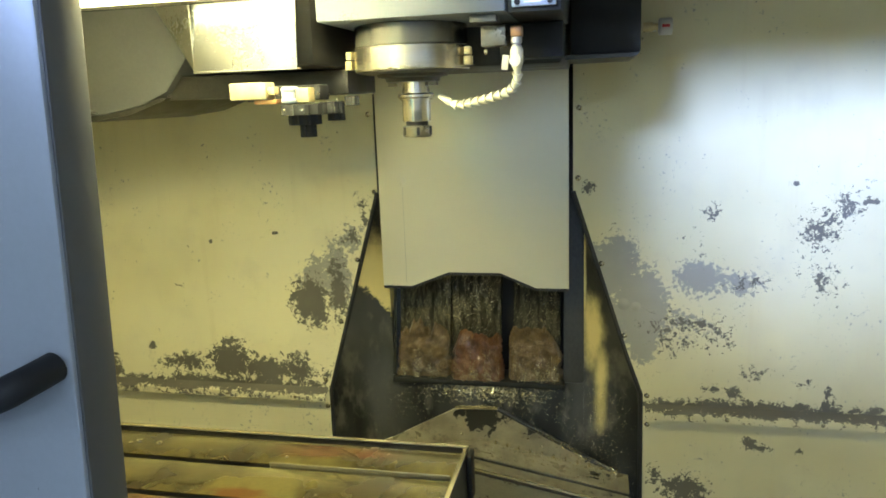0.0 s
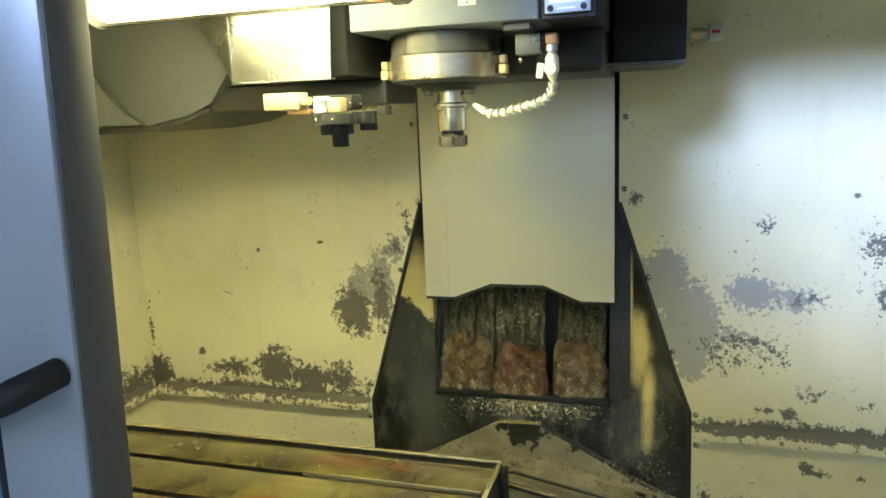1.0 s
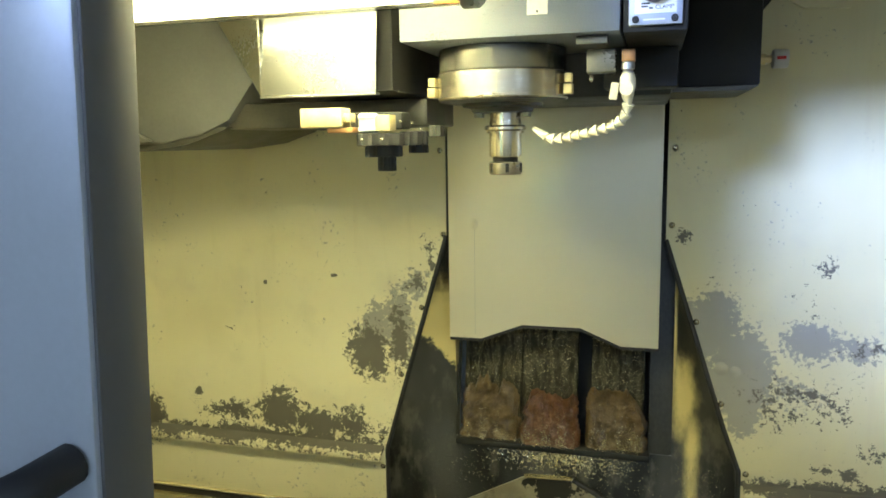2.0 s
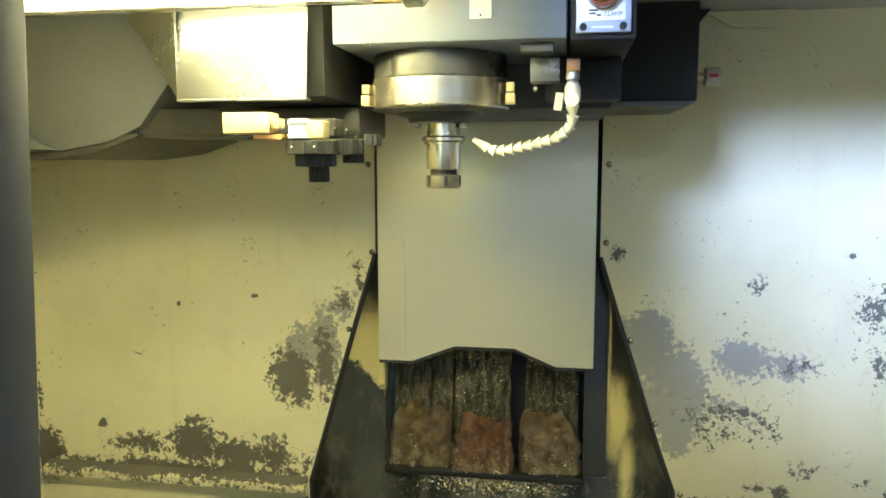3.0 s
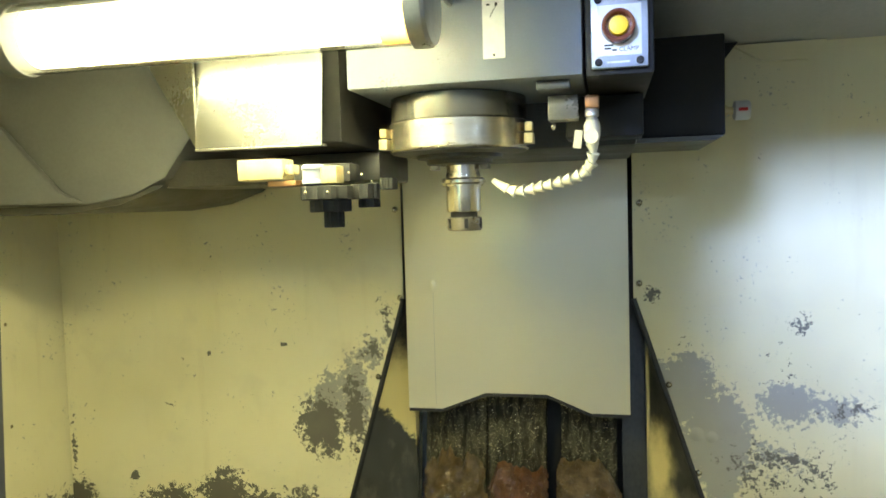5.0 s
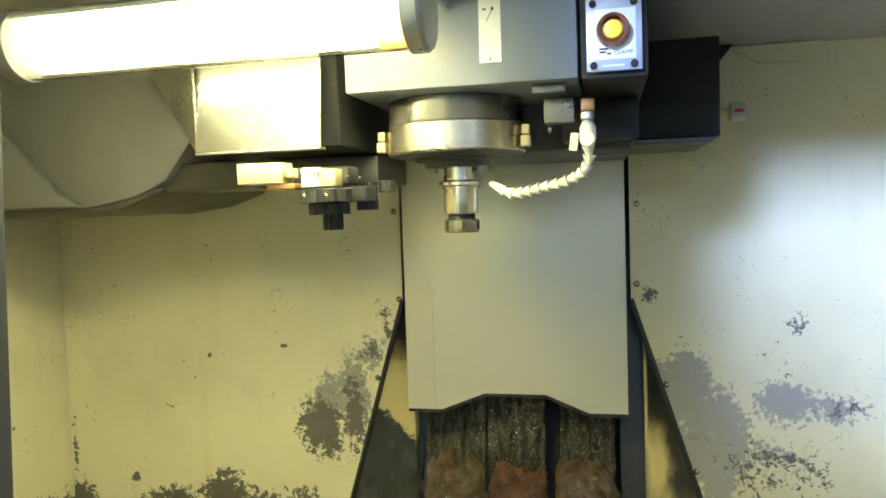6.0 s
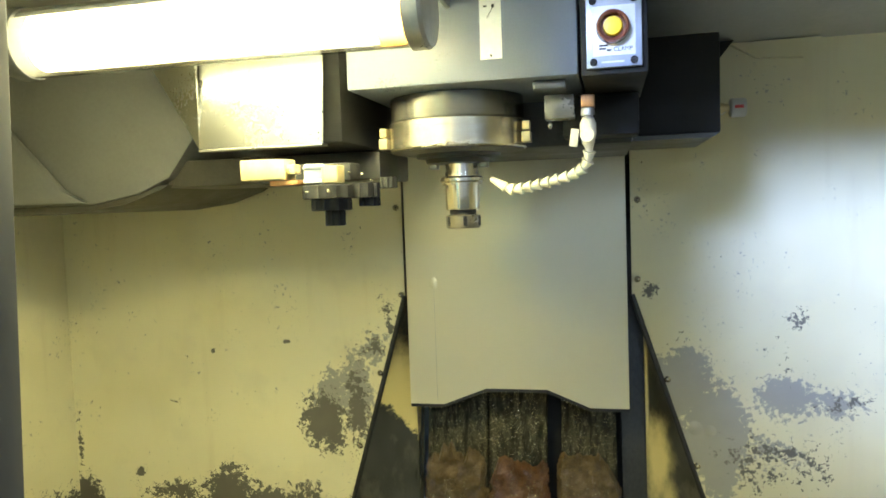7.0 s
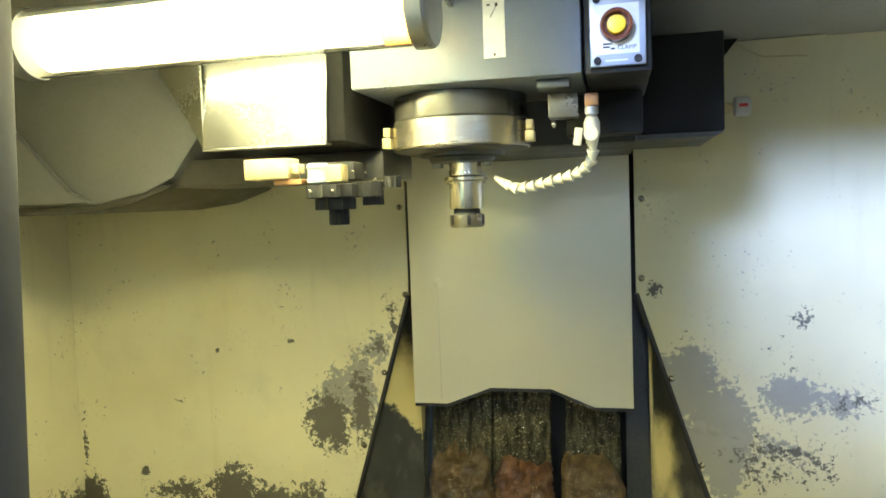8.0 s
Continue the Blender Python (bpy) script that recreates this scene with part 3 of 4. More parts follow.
# three ribs of the inner way cover
part("rib", lean_back(box(-0.569, -0.434, 1.966, 1.985, 0.872, 1.8, 0.004)), WET_RIB, guard, "wet steel rib with chips")
part("rib", lean_back(box(-0.430, -0.305, 1.954, 1.985, 0.872, 1.8, 0.004)), WET_RIB, guard, "wet steel rib with chips")
part("rib", lean_back(box(-0.276, -0.160, 1.966, 1.985, 0.872, 1.8, 0.004)), WET_RIB, guard, "wet steel rib with chips")
for line in (OPEN_L[:4], OPEN_R[1:]):
    pts = [(x, WALL_Y + 0.001, z) for x, z in line]
    bm = bmesh.new()
    for p, q in zip(pts, pts[1:]):
        cone_between(p, q, 0.0055, 0.0055, 10, bm)
    part("edge_trim", bm, RUBBER, guard, "black rubber edge trim")


def sludge(x0, x1, z1, y, material, label, seed, lean=0.0):
    """A heap of wet swarf that has slid down and stuck on a rib; lean: how much its top falls towards greater x."""
    bm = bmesh.new()
    nx, nz = 48, 48
    grid = []
    for j in range(nz + 1):
        row = []
        for i in range(nx + 1):
            u, v = i / nx, j / nz
            x, z = x0 + (x1 - x0) * u, 0.870 + (z1 - 0.870) * v
            top = 0.86 - lean * (u - 0.5) + 0.22 * noise.noise((u * 4 + seed, seed, 0)) + 0.09 * noise.noise((u * 15 + seed, seed, 3)) - 3.0 * abs(u - 0.5) ** 3.2
            ragged = 0.9 * noise.noise((v * 4, seed * 2.0 + round(u), 1)) + 0.45 * noise.noise((v * 14, seed + round(u), 5))
            side = min(u, 1 - u) * 11 + 0.15 - 0.9 * v * v + ragged
            d = max(0.0, min(1.0, (top - v) * 8, side))
            lump = 0.5 + 0.5 * noise.fractal((x * 45 + seed, z * 45, seed), 1.0, 2.0, 4)
            grain = noise.noise((x * 420, z * 420, seed))
            row.append(bm.verts.new((x, y - d * (0.004 + 0.016 * (1 - v) + 0.010 * lump + 0.0016 * grain) + 0.004, z)))
        grid.append(row)
    for a, b in zip(grid, grid[1:]):
        for i in range(nx):
            if max(y + 0.004 - w.co.y for w in (a[i], a[i + 1], b[i], b[i + 1])) > 0.0045:
                bm.faces.new((a[i], a[i + 1], b[i + 1], b[i]))
    bmesh.ops.delete(bm, geom=[v for v in bm.verts if not v.link_faces], context="VERTS")
    bmesh.ops.recalc_face_normals(bm, faces=bm.faces)
    lean_back(bm)
    return tagged(link_mesh("sludge", bm, material), label, "sludge", "sludge heaps on the ribs", "stuff")


sludge(-0.576, -0.431, 1.028, 1.966, SLUDGE_BROWN, "wet brown swarf sludge stuck on a dark rib", 3.1, -0.10)
sludge(-0.4305, -0.296, 1.014, 1.954, SLUDGE_RED, "wet rust red swarf sludge stuck on a dark rib", 7.7, -0.08)
sludge(-0.286, -0.152, 1.018, 1.966, SLUDGE_BROWN, "wet brown swarf sludge stuck on a dark rib", 12.4, 0.22)

def chips(name, count, place, label, low=0.0008, high=0.0022):
    """Fine swarf stuck on wet sheet: slivers with four sides, turned every way."""
    verts, faces = [], []
    for _ in range(count):
        c = place()
        if c is None:
            continue
        r = random.uniform(low, high)
        turn = Euler([random.uniform(0, 6.3) for _ in range(3)]).to_matrix()
        k = len(verts)
        verts += [tuple(Vector(c) + turn @ Vector(q) * r) for q in ((1, 0, -0.3), (-0.5, 0.8, -0.3), (-0.5, -0.8, -0.3), (0, 0, 0.5))]
        faces += [(k, k + 2, k + 1), (k, k + 1, k + 3), (k + 1, k + 2, k + 3), (k + 2, k, k + 3)]
    me = bpy.data.meshes.new(name)
    me.from_pydata(verts, [], faces)
    me.materials.append(CHIP)
    return tagged(new(name, me), label, "swarf", "", "stuff")


def on_rib():
    a, b, y = random.choice([(-0.566, -0.437, 1.966), (-0.428, -0.307, 1.954), (-0.274, -0.163, 1.966)])
    x = random.uniform(a, b)
    z = 0.875 + 0.29 * random.random() if random.random() < 0.6 else 0.872 + abs(random.gauss(0, 0.022))
    if noise.noise((x * 55, z * 9, 2.0)) < random.uniform(-0.3, 0.4):
        return None
    down = 0.027 * max(0.0, min(1.0, (1.0 - z) * 8)) if z < 0.99 else 0.0
    return x, y + back_y(z) - 1.9505 - down * random.uniform(0.8, 1.25), z


def on_lower():
    x, z = random.uniform(-0.60, -0.11), 0.62 + 0.25 * random.random()
    if noise.noise((x * 11 + 4, z * 13, 6.0)) < random.uniform(-0.15, 0.45):
        return None
    return x, back_y(z) - 0.0062, z


def on_flare():
    z = random.uniform(0.60, 0.86)
    x = -0.06 + random.gauss(0, 0.035) if random.random() < 0.6 else -0.66 + random.gauss(0, 0.03)
    s = (x - 0.03) / (IN_R - 0.03) if x > -0.3 else (x + 0.74) / (IN_L + 0.74)
    if not 0.05 < s < 0.95:
        return None
    return x, WALL_Y + 0.001 + flare_depth(z) * flare_curve(s), z


chips("swarf", 8000, on_rib, "fine shiny metal swarf stuck on the wet ribs")
chips("swarf", 2600, on_lower, "fine shiny metal swarf on the wet lower sheet")


def under_sill():
    x, z = random.gauss(-0.34, 0.075), 0.856 - abs(random.gauss(0, 0.022))
    return (x, back_y(z) - 0.0064, z) if -0.6 < x < -0.11 else None


chips("swarf", 1500, under_sill, "fine shiny metal swarf caught under the sill", 0.0010, 0.0030)
chips("swarf", 1400, on_flare, "fine shiny metal swarf in the corners of the guard")

# ---- column cover plate ----
cover = thing("column_cover", (-0.357, 1.838, 1.12), "satin grey steel cover plate hanging before the machine column", "cover plate")
outline = [(-0.579, 1.12), (-0.508, 1.12), (-0.418, 1.155), (-0.294, 1.155), (-0.210, 1.12), (-0.135, 1.12), (-0.135, 1.80), (-0.579, 1.80)]
part("plate", prism(outline, 1.836, 1.842, bevel=0.001), STEEL_COVER, cover)
dent = [(0.0095, 0.0), (0.007, 0.0007), (0.004, 0.0020), (0.0012, 0.0025)]
bm = lathe(dent, (0, 0, 0), "z", 20)
bmesh.ops.transform(bm, matrix=pose(-0.5205, 1.836, 1.372, 90, 0, 0) @ Matrix.Diagonal((0.8, 1.4, 1.0, 1)), verts=bm.verts)
part("dent", bm, STEEL_COVER, cover, "small dent")
part("crease", box(-0.5213, -0.5207, 1.8357, 1.837, 1.13, 1.36, 0.0002), ALU, cover, "fine dark scratch")
hem = [(-0.579, 1.12), (-0.508, 1.12), (-0.418, 1.155), (-0.294, 1.155), (-0.210, 1.12), (-0.135, 1.12)]
bm = prism([*hem, *[(x, z - 0.007) for x, z in reversed(hem)]], 1.8385, 1.856)
part("wiper", bm, RUBBER, cover, "black rubber wiper lip")

# ---- saddle cover ----
saddle = thing("saddle_cover", (-0.36, 1.80, FLOOR_Z), "worn stepped steel saddle cover with a row of rivets", "way cover")
end_plate = part("end_plate", prism([(-0.645, 0.60), (-0.645, 0.687), (-0.587, 0.711), (-0.416, 0.802), (-0.309, 0.806), (-0.065, 0.677), (-0.02, 0.655), (-0.02, 0.60)], 1.852, 1.858), SADDLE_PLATE, saddle)
part("lip", prism([(-0.416, 0.803), (-0.309, 0.807), (-0.309, 0.811), (-0.416, 0.807)], 1.846, 1.860), RIM, saddle)
for x, z in [(-0.52, 0.715), (-0.235, 0.735), (-0.20, 0.715), (-0.40, 0.735)]:
    put_screw(end_plate, pose(x, 1.852, z, 90, 0, 0) @ Matrix.Scale(0.6, 4))


def roof(y0, y1, peak, fall, name, material, thick=0.003, x0=-0.70, x1=0.0):
    pts = [(x0, peak - fall * abs(x0 + 0.36)), (-0.36, peak), (x1, peak - fall * (x1 + 0.36))]
    return part(name, prism([*pts, *[(x, z - thick) for x, z in reversed(pts)]], y0, y1), material, saddle)


step_plate = roof(1.768, 1.851, 0.724, 0.19, "step_plate", SADDLE_PLATE, x1=0.005)
roof(1.7195, 1.7675, 0.717, 0.19, "lower_step", SADDLE_PLATE, x1=0.005)
# joint and riser below: seam shade put into their near black colour
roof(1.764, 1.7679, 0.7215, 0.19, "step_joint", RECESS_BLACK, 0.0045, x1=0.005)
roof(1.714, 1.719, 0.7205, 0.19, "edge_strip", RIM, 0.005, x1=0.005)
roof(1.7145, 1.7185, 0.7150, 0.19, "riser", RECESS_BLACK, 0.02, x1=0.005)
roof(1.40, 1.7135, 0.708, 0.19, "front_plate", SADDLE_DARK, x1=0.0)
for i in range(10):
    x = -0.315 + i * 0.0285
    bm = box(x - 0.0022, x + 0.0022, 1.8440, 1.8500, 0.724 - 0.19 * (x + 0.36), 0.7325 - 0.19 * (x + 0.36), 0.0006)
    part("tab", bm, RIM, saddle, "bright sheet tab")
# black grease squeezed out along the plate's upper edge
bm = tube([(-0.309, 1.853, 0.806), (-0.24, 1.853, 0.770), (-0.15, 1.853, 0.722), (-0.065, 1.852, 0.677), (-0.015, 1.851, 0.652)], 0.006, 10)
for v in bm.verts:
    v.co += Vector((0, -1, 1)) * 0.004 * noise.noise(v.co * 60)
part("grease_bead", bm, RECESS_BLACK, saddle, "black grease along the joint")
part("patch_plate", prism([(-0.363, 0.7250), (-0.318, 0.7165), (-0.318, 0.7195), (-0.363, 0.7280)], 1.79, 1.842), SADDLE_PLATE, saddle)

def on_saddle():
    x = random.uniform(-0.30, -0.02)
    return (x, random.gauss(1.842, 0.006), 0.7248 - 0.19 * (x + 0.36)) if random.random() < 0.6 else (x, random.uniform(1.77, 1.85), 0.7248 - 0.19 * (x + 0.36))


chips("swarf", 320, on_saddle, "fine shiny metal swarf on the saddle cover", 0.0008, 0.0022)


def on_bead():
    x = -0.02 - 0.2 * random.random() ** 2
    z = 0.806 - 0.529 * (x + 0.309)
    return x, 1.847 - 0.004 * random.random(), z + random.gauss(0.002, 0.007)


chips("swarf", 420, on_bead, "fine shiny metal swarf caught in black grease", 0.0009, 0.0026)

# ---- milling table ----
table = thing("milling_table", (-0.85, 1.15, 0.6), "oil stained yellowish cast iron milling table with rust", "machine table")
TX0, TX1, TY1, TZ = -1.36, -0.288, 1.358, 0.955
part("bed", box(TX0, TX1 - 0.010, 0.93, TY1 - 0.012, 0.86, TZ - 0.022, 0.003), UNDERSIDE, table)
# strips between the T-slots: worn tops over walls coloured near black as slot shade
edges = [1.345, 1.246, 1.135, 1.025, 0.945]
for y1, y0 in zip(edges, edges[1:]):
    part("strip", box(TX0 + 0.01, TX1 - 0.009, y0 + 0.0072, y1 - 0.0072, TZ - 0.0045, TZ - 0.002, 0.0008), TABLE, table)
    part("slot_wall", box(TX0 + 0.01, TX1 - 0.010, y0 + 0.0085, y1 - 0.0085, TZ - 0.022, TZ - 0.0046), UNDERSIDE, table, "slot wall with the slot's shade in its dark colour")
# back and end walls: shade below the rims, put in as near black
part("back_wall", box(TX0, TX1 - 0.001, TY1 - 0.006, TY1, 0.875, TZ - 0.0005), UNDERSIDE, table)
part("back_rim", box(TX0, TX1, TY1 - 0.0075, TY1 + 0.001, TZ, TZ + 0.0035, 0.0012), RIM, table, "worn bright edge")
part("end_wall", box(TX1 - 0.007, TX1 - 0.001, 0.93, TY1 - 0.0105, 0.87, TZ - 0.0005), UNDERSIDE, table)
part("end_rim", box(TX1 - 0.008, TX1, 0.93, TY1 - 0.0090, TZ, TZ + 0.0030, 0.0012), RIM, table, "worn bright edge")
# thin bright strip added as the highlight along the slot's right half
part("slot_highlight", box(-0.62, TX1 - 0.013, 1.2515, 1.2532, TZ - 0.010, TZ + 0.0015, 0.0008), RIM, table)
part("saddle", box(-1.0, -0.34, 1.0, 1.33, FLOOR_Z, 0.86, 0.01), SADDLE_DARK, table)
part("stop_block", box(TX1 + 0.001, TX1 + 0.010, 1.325, TY1 - 0.004, 0.87, TZ - 0.002, 0.002), BLACK, table)

for x, y, r in [(-0.905, 1.300, 0.006), (-0.918, 1.292, 0.004), (-0.862, 1.297, 0.006), (-0.60, 1.28, 0.003)]:
    bm = lathe([(r, 0.0), (r * 0.95, r * 0.25), (r * 0.6, r * 0.5), (r * 0.1, r * 0.55)], (x, y, TZ - 0.002), "z", 16)
    tagged(link_mesh("coolant_drop", bm, CHROME), "small shiny coolant drop lying on the table", "drop", "coolant drops on the table")

# ---- spindle head ----
head = thing("machine_head", (-0.335, 1.5, 1.62), "dark blue grey painted spindle head of the milling machine", "machine head")
part("front_housing", box(-0.481, -0.197, 1.255, 1.50, 1.679, 2.25, 0.003), HEAD_PAINT, head)
part("side_housing", box(-0.194, -0.118, 1.256, 1.48, 1.676, 2.25, 0.004), BLACK, head)
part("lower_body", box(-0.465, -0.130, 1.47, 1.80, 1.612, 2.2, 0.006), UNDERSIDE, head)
part("lower_body", box(-0.225, -0.124, 1.40, 1.465, 1.620, 1.675, 0.002), BLACK, head)
tape = part("tape", box(-0.311, -0.285, 1.2538, 1.2548, 1.704, 1.80), PAPER, head, "white paper tape with pen marks")
for x0, x1, z0, z1 in [(-0.306, -0.302, 1.765, 1.767), (-0.296, -0.293, 1.764, 1.768), (-0.299, -0.297, 1.7065, 1.7095)]:
    part("pen_mark", box(x0, x1, 1.2533, 1.2537, z0, z1), INK, tape)
bm = cone_between((-0.295, 1.2535, 1.764), (-0.302, 1.2535, 1.752), 0.0004, 0.0004, 6)
part("pen_mark", bm, INK, tape)
part("bracket_plate", box(-0.252, -0.213, 1.275, 1.31, 1.668, 1.678, 0.001), BLOCK_GREY, head)

panel = thing("switch_panel", (-0.156, 1.25, 1.68), "brushed steel switch plate with a yellow push button", "switch panel")
part("plate", box(-0.187, -0.125, 1.2475, 1.2555, 1.683, 1.765, 0.0015), PLATE, panel)
label_plate = part("label_plate", box(-0.180, -0.132, 1.2462, 1.2473, 1.696, 1.752, 0.0004), LABEL, panel, "white label with dark writing")
c = (-0.157, 1.2462, 1.727)
bm = lathe([(0.0188, 0.0), (0.0188, 0.006), (0.0178, 0.0125), (0.0160, 0.0135), (0.0140, 0.0125), (0.0132, 0.0045)], (0, 0, 0), "z", 40)
bmesh.ops.transform(bm, matrix=Matrix.Translation(c) @ Matrix.Rotation(radians(90), 4, "X"), verts=bm.verts)
button_guard = part("button_guard", bm, AMBER, panel, "brown translucent button collar")
bm = lathe([(0.0108, 0.0), (0.0108, 0.0095), (0.0098, 0.0110), (0.004, 0.0116)], (0, 0, 0), "z", 36)
bmesh.ops.transform(bm, matrix=Matrix.Translation(c) @ Matrix.Rotation(radians(90), 4, "X"), verts=bm.verts)
part("button", bm, YELLOW, button_guard, "yellow push button")
for x in (-0.179, -0.134):
    for z in (1.6895, 1.7585):
        bm = lathe([(0.0042, 0.0), (0.0042, 0.003), (0.0034, 0.004), (0.0020, 0.004), (0.0018, 0.002)], (0, 0, 0), "z", 18)
        bmesh.ops.transform(bm, matrix=pose(x, 1.2475, z, 90, 0, 0), verts=bm.verts)
        part("socket_screw", bm, BLACK, panel, "black socket screw")


def writing(text, size, at, parent, material):
    curve = bpy.data.curves.new("text", "FONT")
    curve.body, curve.size, curve.align_x = text, size, "CENTER"
    curve.extrude = 0.0001
    ob = new("writing", curve)
    ob.data.materials.append(material)
    ob.parent = parent
    ob.matrix_parent_inverse = Matrix.Translation(-base_of(parent)) if parent.type == "EMPTY" else Matrix.Identity(4)
    ob.matrix_basis = pose(*at, 90, 0, 0)
    return ob


writing("CLAMP", 0.0068, (-0.146, 1.2459, 1.7005), label_plate, INK)
for x0, x1, z0 in [(-0.1725, -0.1625, 1.7065), (-0.1725, -0.1650, 1.7030), (-0.1640, -0.1590, 1.7010)]:
    part("print_bar", box(x0, x1, 1.2457, 1.2461, z0, z0 + 0.0020), INK, label_plate)
part("print_bar", box(-0.170, -0.145, 1.2470, 1.2474, 1.6880, 1.6900), LABEL, panel)

side_box = thing("side_box", (-0.055, 1.68, 1.62), "matt black box on the side of the spindle head", "machine cover")
part("cover", box(-0.119, 0.004, 1.58, 1.80, 1.630, 1.782, 0.003), BLACK, side_box)
part("base_plate", prism([(-0.129, 1.622), (-0.010, 1.622), (0.002, 1.629), (-0.129, 1.629)], 1.57, 1.80), UNDERSIDE, side_box)

valve = thing("valve_fitting", (0.05, 1.82, 1.685), "small white valve knob with a red arrow mark", "valve")
part("stem", lathe([(0.010, 0), (0.010, 0.020), (0.007, 0.020), (0.007, 0.03)], (0.016, 1.78, 1.687), "x", 20), BRASS, valve)
knob = part("knob", lathe([(0.014, 0), (0.0170, 0.002), (0.0170, 0.024), (0.015, 0.027)], (0.047, 1.78, 1.687), "x", 28), KNOB, valve)
part("bracket", box(0.034, 0.046, 1.775, 1.85, 1.683, 1.691, 0.001), ALU, valve)
part("red_mark", box(0.053, 0.068, 1.7615, 1.7640, 1.6845, 1.690), RED, knob)

# ---- spindle, tool holder ----
SX, SY = -0.368, 1.383
spindle = thing("spindle", (SX, SY, 1.60), "grey spindle nose with a bright ground steel ring", "spindle")
part("housing", lathe([(0.088, 1.6785), (0.0915, 1.6775), (0.0915, 1.6465), (0.0905, 1.6455)], (SX, SY, 0), "z", 72), HOUSING, spindle)
part("ring", lathe([(0.0925, 1.6450), (0.0945, 1.6435), (0.0945, 1.6090), (0.0930, 1.6070)], (SX, SY, 0), "z", 72), RING_STEEL, spindle, "bright ground steel ring")
part("face_plate", lathe([(0.0915, 1.6090), (0.0915, 1.6055), (0.076, 1.6025), (0.058, 1.6025)], (SX, SY, 0), "z", 64), UNDERSIDE, spindle, "dark lower face")
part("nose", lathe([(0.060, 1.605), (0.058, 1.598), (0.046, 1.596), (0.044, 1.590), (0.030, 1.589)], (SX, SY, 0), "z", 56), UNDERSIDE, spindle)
part("drive_key", box(SX - 0.041, SX - 0.029, SY - 0.009, SY + 0.009, 1.583, 1.592, 0.001), NUT, spindle)
part("drive_key", box(SX + 0.029, SX + 0.041, SY - 0.009, SY + 0.009, 1.583, 1.592, 0.001), NUT, spindle)
for side in (-1, 1):
    x = SX + side * 0.098
    part("lug", box(x - 0.006, x + 0.006, SY - 0.035, SY - 0.015, 1.612, 1.626, 0.001), BRASS, spindle)
    part("lug", box(x - 0.005, x + 0.005, SY - 0.033, SY - 0.017, 1.628, 1.640, 0.001), BRASS, spindle)

holder = thing("tool_holder", (SX + 0.004, SY, 1.50), "polished steel collet tool holder in the spindle", "tool holder")
HX = SX + 0.004
part("neck", lathe([(0.024, 1.600), (0.022, 1.582), (0.0235, 1.575), (0.0235, 1.5715)], (HX, SY, 0)), CHROME, holder)
part("flange", lathe([(0.027, 1.5715), (0.0305, 1.5690), (0.0305, 1.5650), (0.0275, 1.5625), (0.0275, 1.5600)], (HX, SY, 0)), CHROME, holder)
part("body", lathe([(0.0238, 1.560), (0.0238, 1.528), (0.0225, 1.5255), (0.0190, 1.5250)], (HX, SY, 0)), CHROME, holder)
part("groove", lathe([(0.0185, 1.5250), (0.0185, 1.5185)], (HX, SY, 0)), BLACK, holder, "dark groove over the nut")
bm = lathe([(0.0210, 1.5185), (0.0243, 1.5170), (0.0243, 1.5035), (0.0225, 1.5000), (0.0120, 1.5000), (0.0110, 1.506)], (HX, SY, 0))
nut = part("collet_nut", bm, NUT, holder, "dull steel collet nut")
for i in range(6):
    a = math.radians(60 * i + 17)
    bm = box(-0.0025, 0.0025, -0.0006, 0.0012, 1.5035, 1.5165)
    bmesh.ops.transform(bm, matrix=Matrix.Translation((HX, SY, 0)) @ Matrix.Rotation(a, 4, "Z") @ Matrix.Translation((0, -0.0244, 0)), verts=bm.verts)
    part("wrench_slot", bm, BLACK, nut)

# ---- coolant hose ----
hose = thing("coolant_hose", (-0.19, 1.32, 1.66), "cream jointed plastic coolant hose with a shut-off valve", "coolant hose")
part("mount_block", box(-0.242, -0.205, 1.315, 1.345, 1.636, 1.666, 0.0015), BLOCK_GREY, hose, "grey metal block")
part("drip", lathe([(0.001, -0.006), (0.003, -0.003), (0.003, 0.0), (0.001, 0.003)], (-0.236, 1.32, 1.630), "z", 12), CHROME, hose)
part("socket", box(-0.197, -0.180, 1.312, 1.334, 1.648, 1.664, 0.002), COPPER, hose, "brownish metal socket")
part("fitting", lathe([(0.0075, 0.014), (0.0085, 0.011), (0.0085, 0.005), (0.006, 0.004), (0.0075, 0.0)], (-0.189, 1.322, 1.634), "z", 18), ALU, hose)
bm = lathe([(0.0075, 0.030), (0.010, 0.024), (0.010, 0.010), (0.0075, 0.004), (0.0075, 0.0)], (-0.189, 1.322, 1.604), "z", 20)
valve_body = part("valve_body", bm, HOSE_WHITE, hose)
bm = cone_between((-0.189, 1.335, 1.613), (-0.190, 1.306, 1.613), 0.0088, 0.0088, 20)
part("valve_cap", bm, HOSE_WHITE, valve_body)
bm = box(-0.005, 0.005, -0.003, 0.003, -0.011, 0.011, 0.001)
bmesh.ops.transform(bm, matrix=pose(-0.206, 1.316, 1.611, 0, 8, 0), verts=bm.verts)
part("valve_lever", bm, HOSE_WHITE, valve_body)
PATH_H = [Vector(p) for p in [(-0.189, 1.322, 1.606), (-0.188, 1.325, 1.594), (-0.190, 1.328, 1.583), (-0.196, 1.331, 1.574), (-0.205, 1.334, 1.568), (-0.216, 1.336, 1.564), (-0.228, 1.338, 1.561), (-0.240, 1.340, 1.558), (-0.252, 1.342, 1.556), (-0.264, 1.344, 1.553), (-0.276, 1.346, 1.551), (-0.288, 1.348, 1.550), (-0.299, 1.350, 1.554)]]
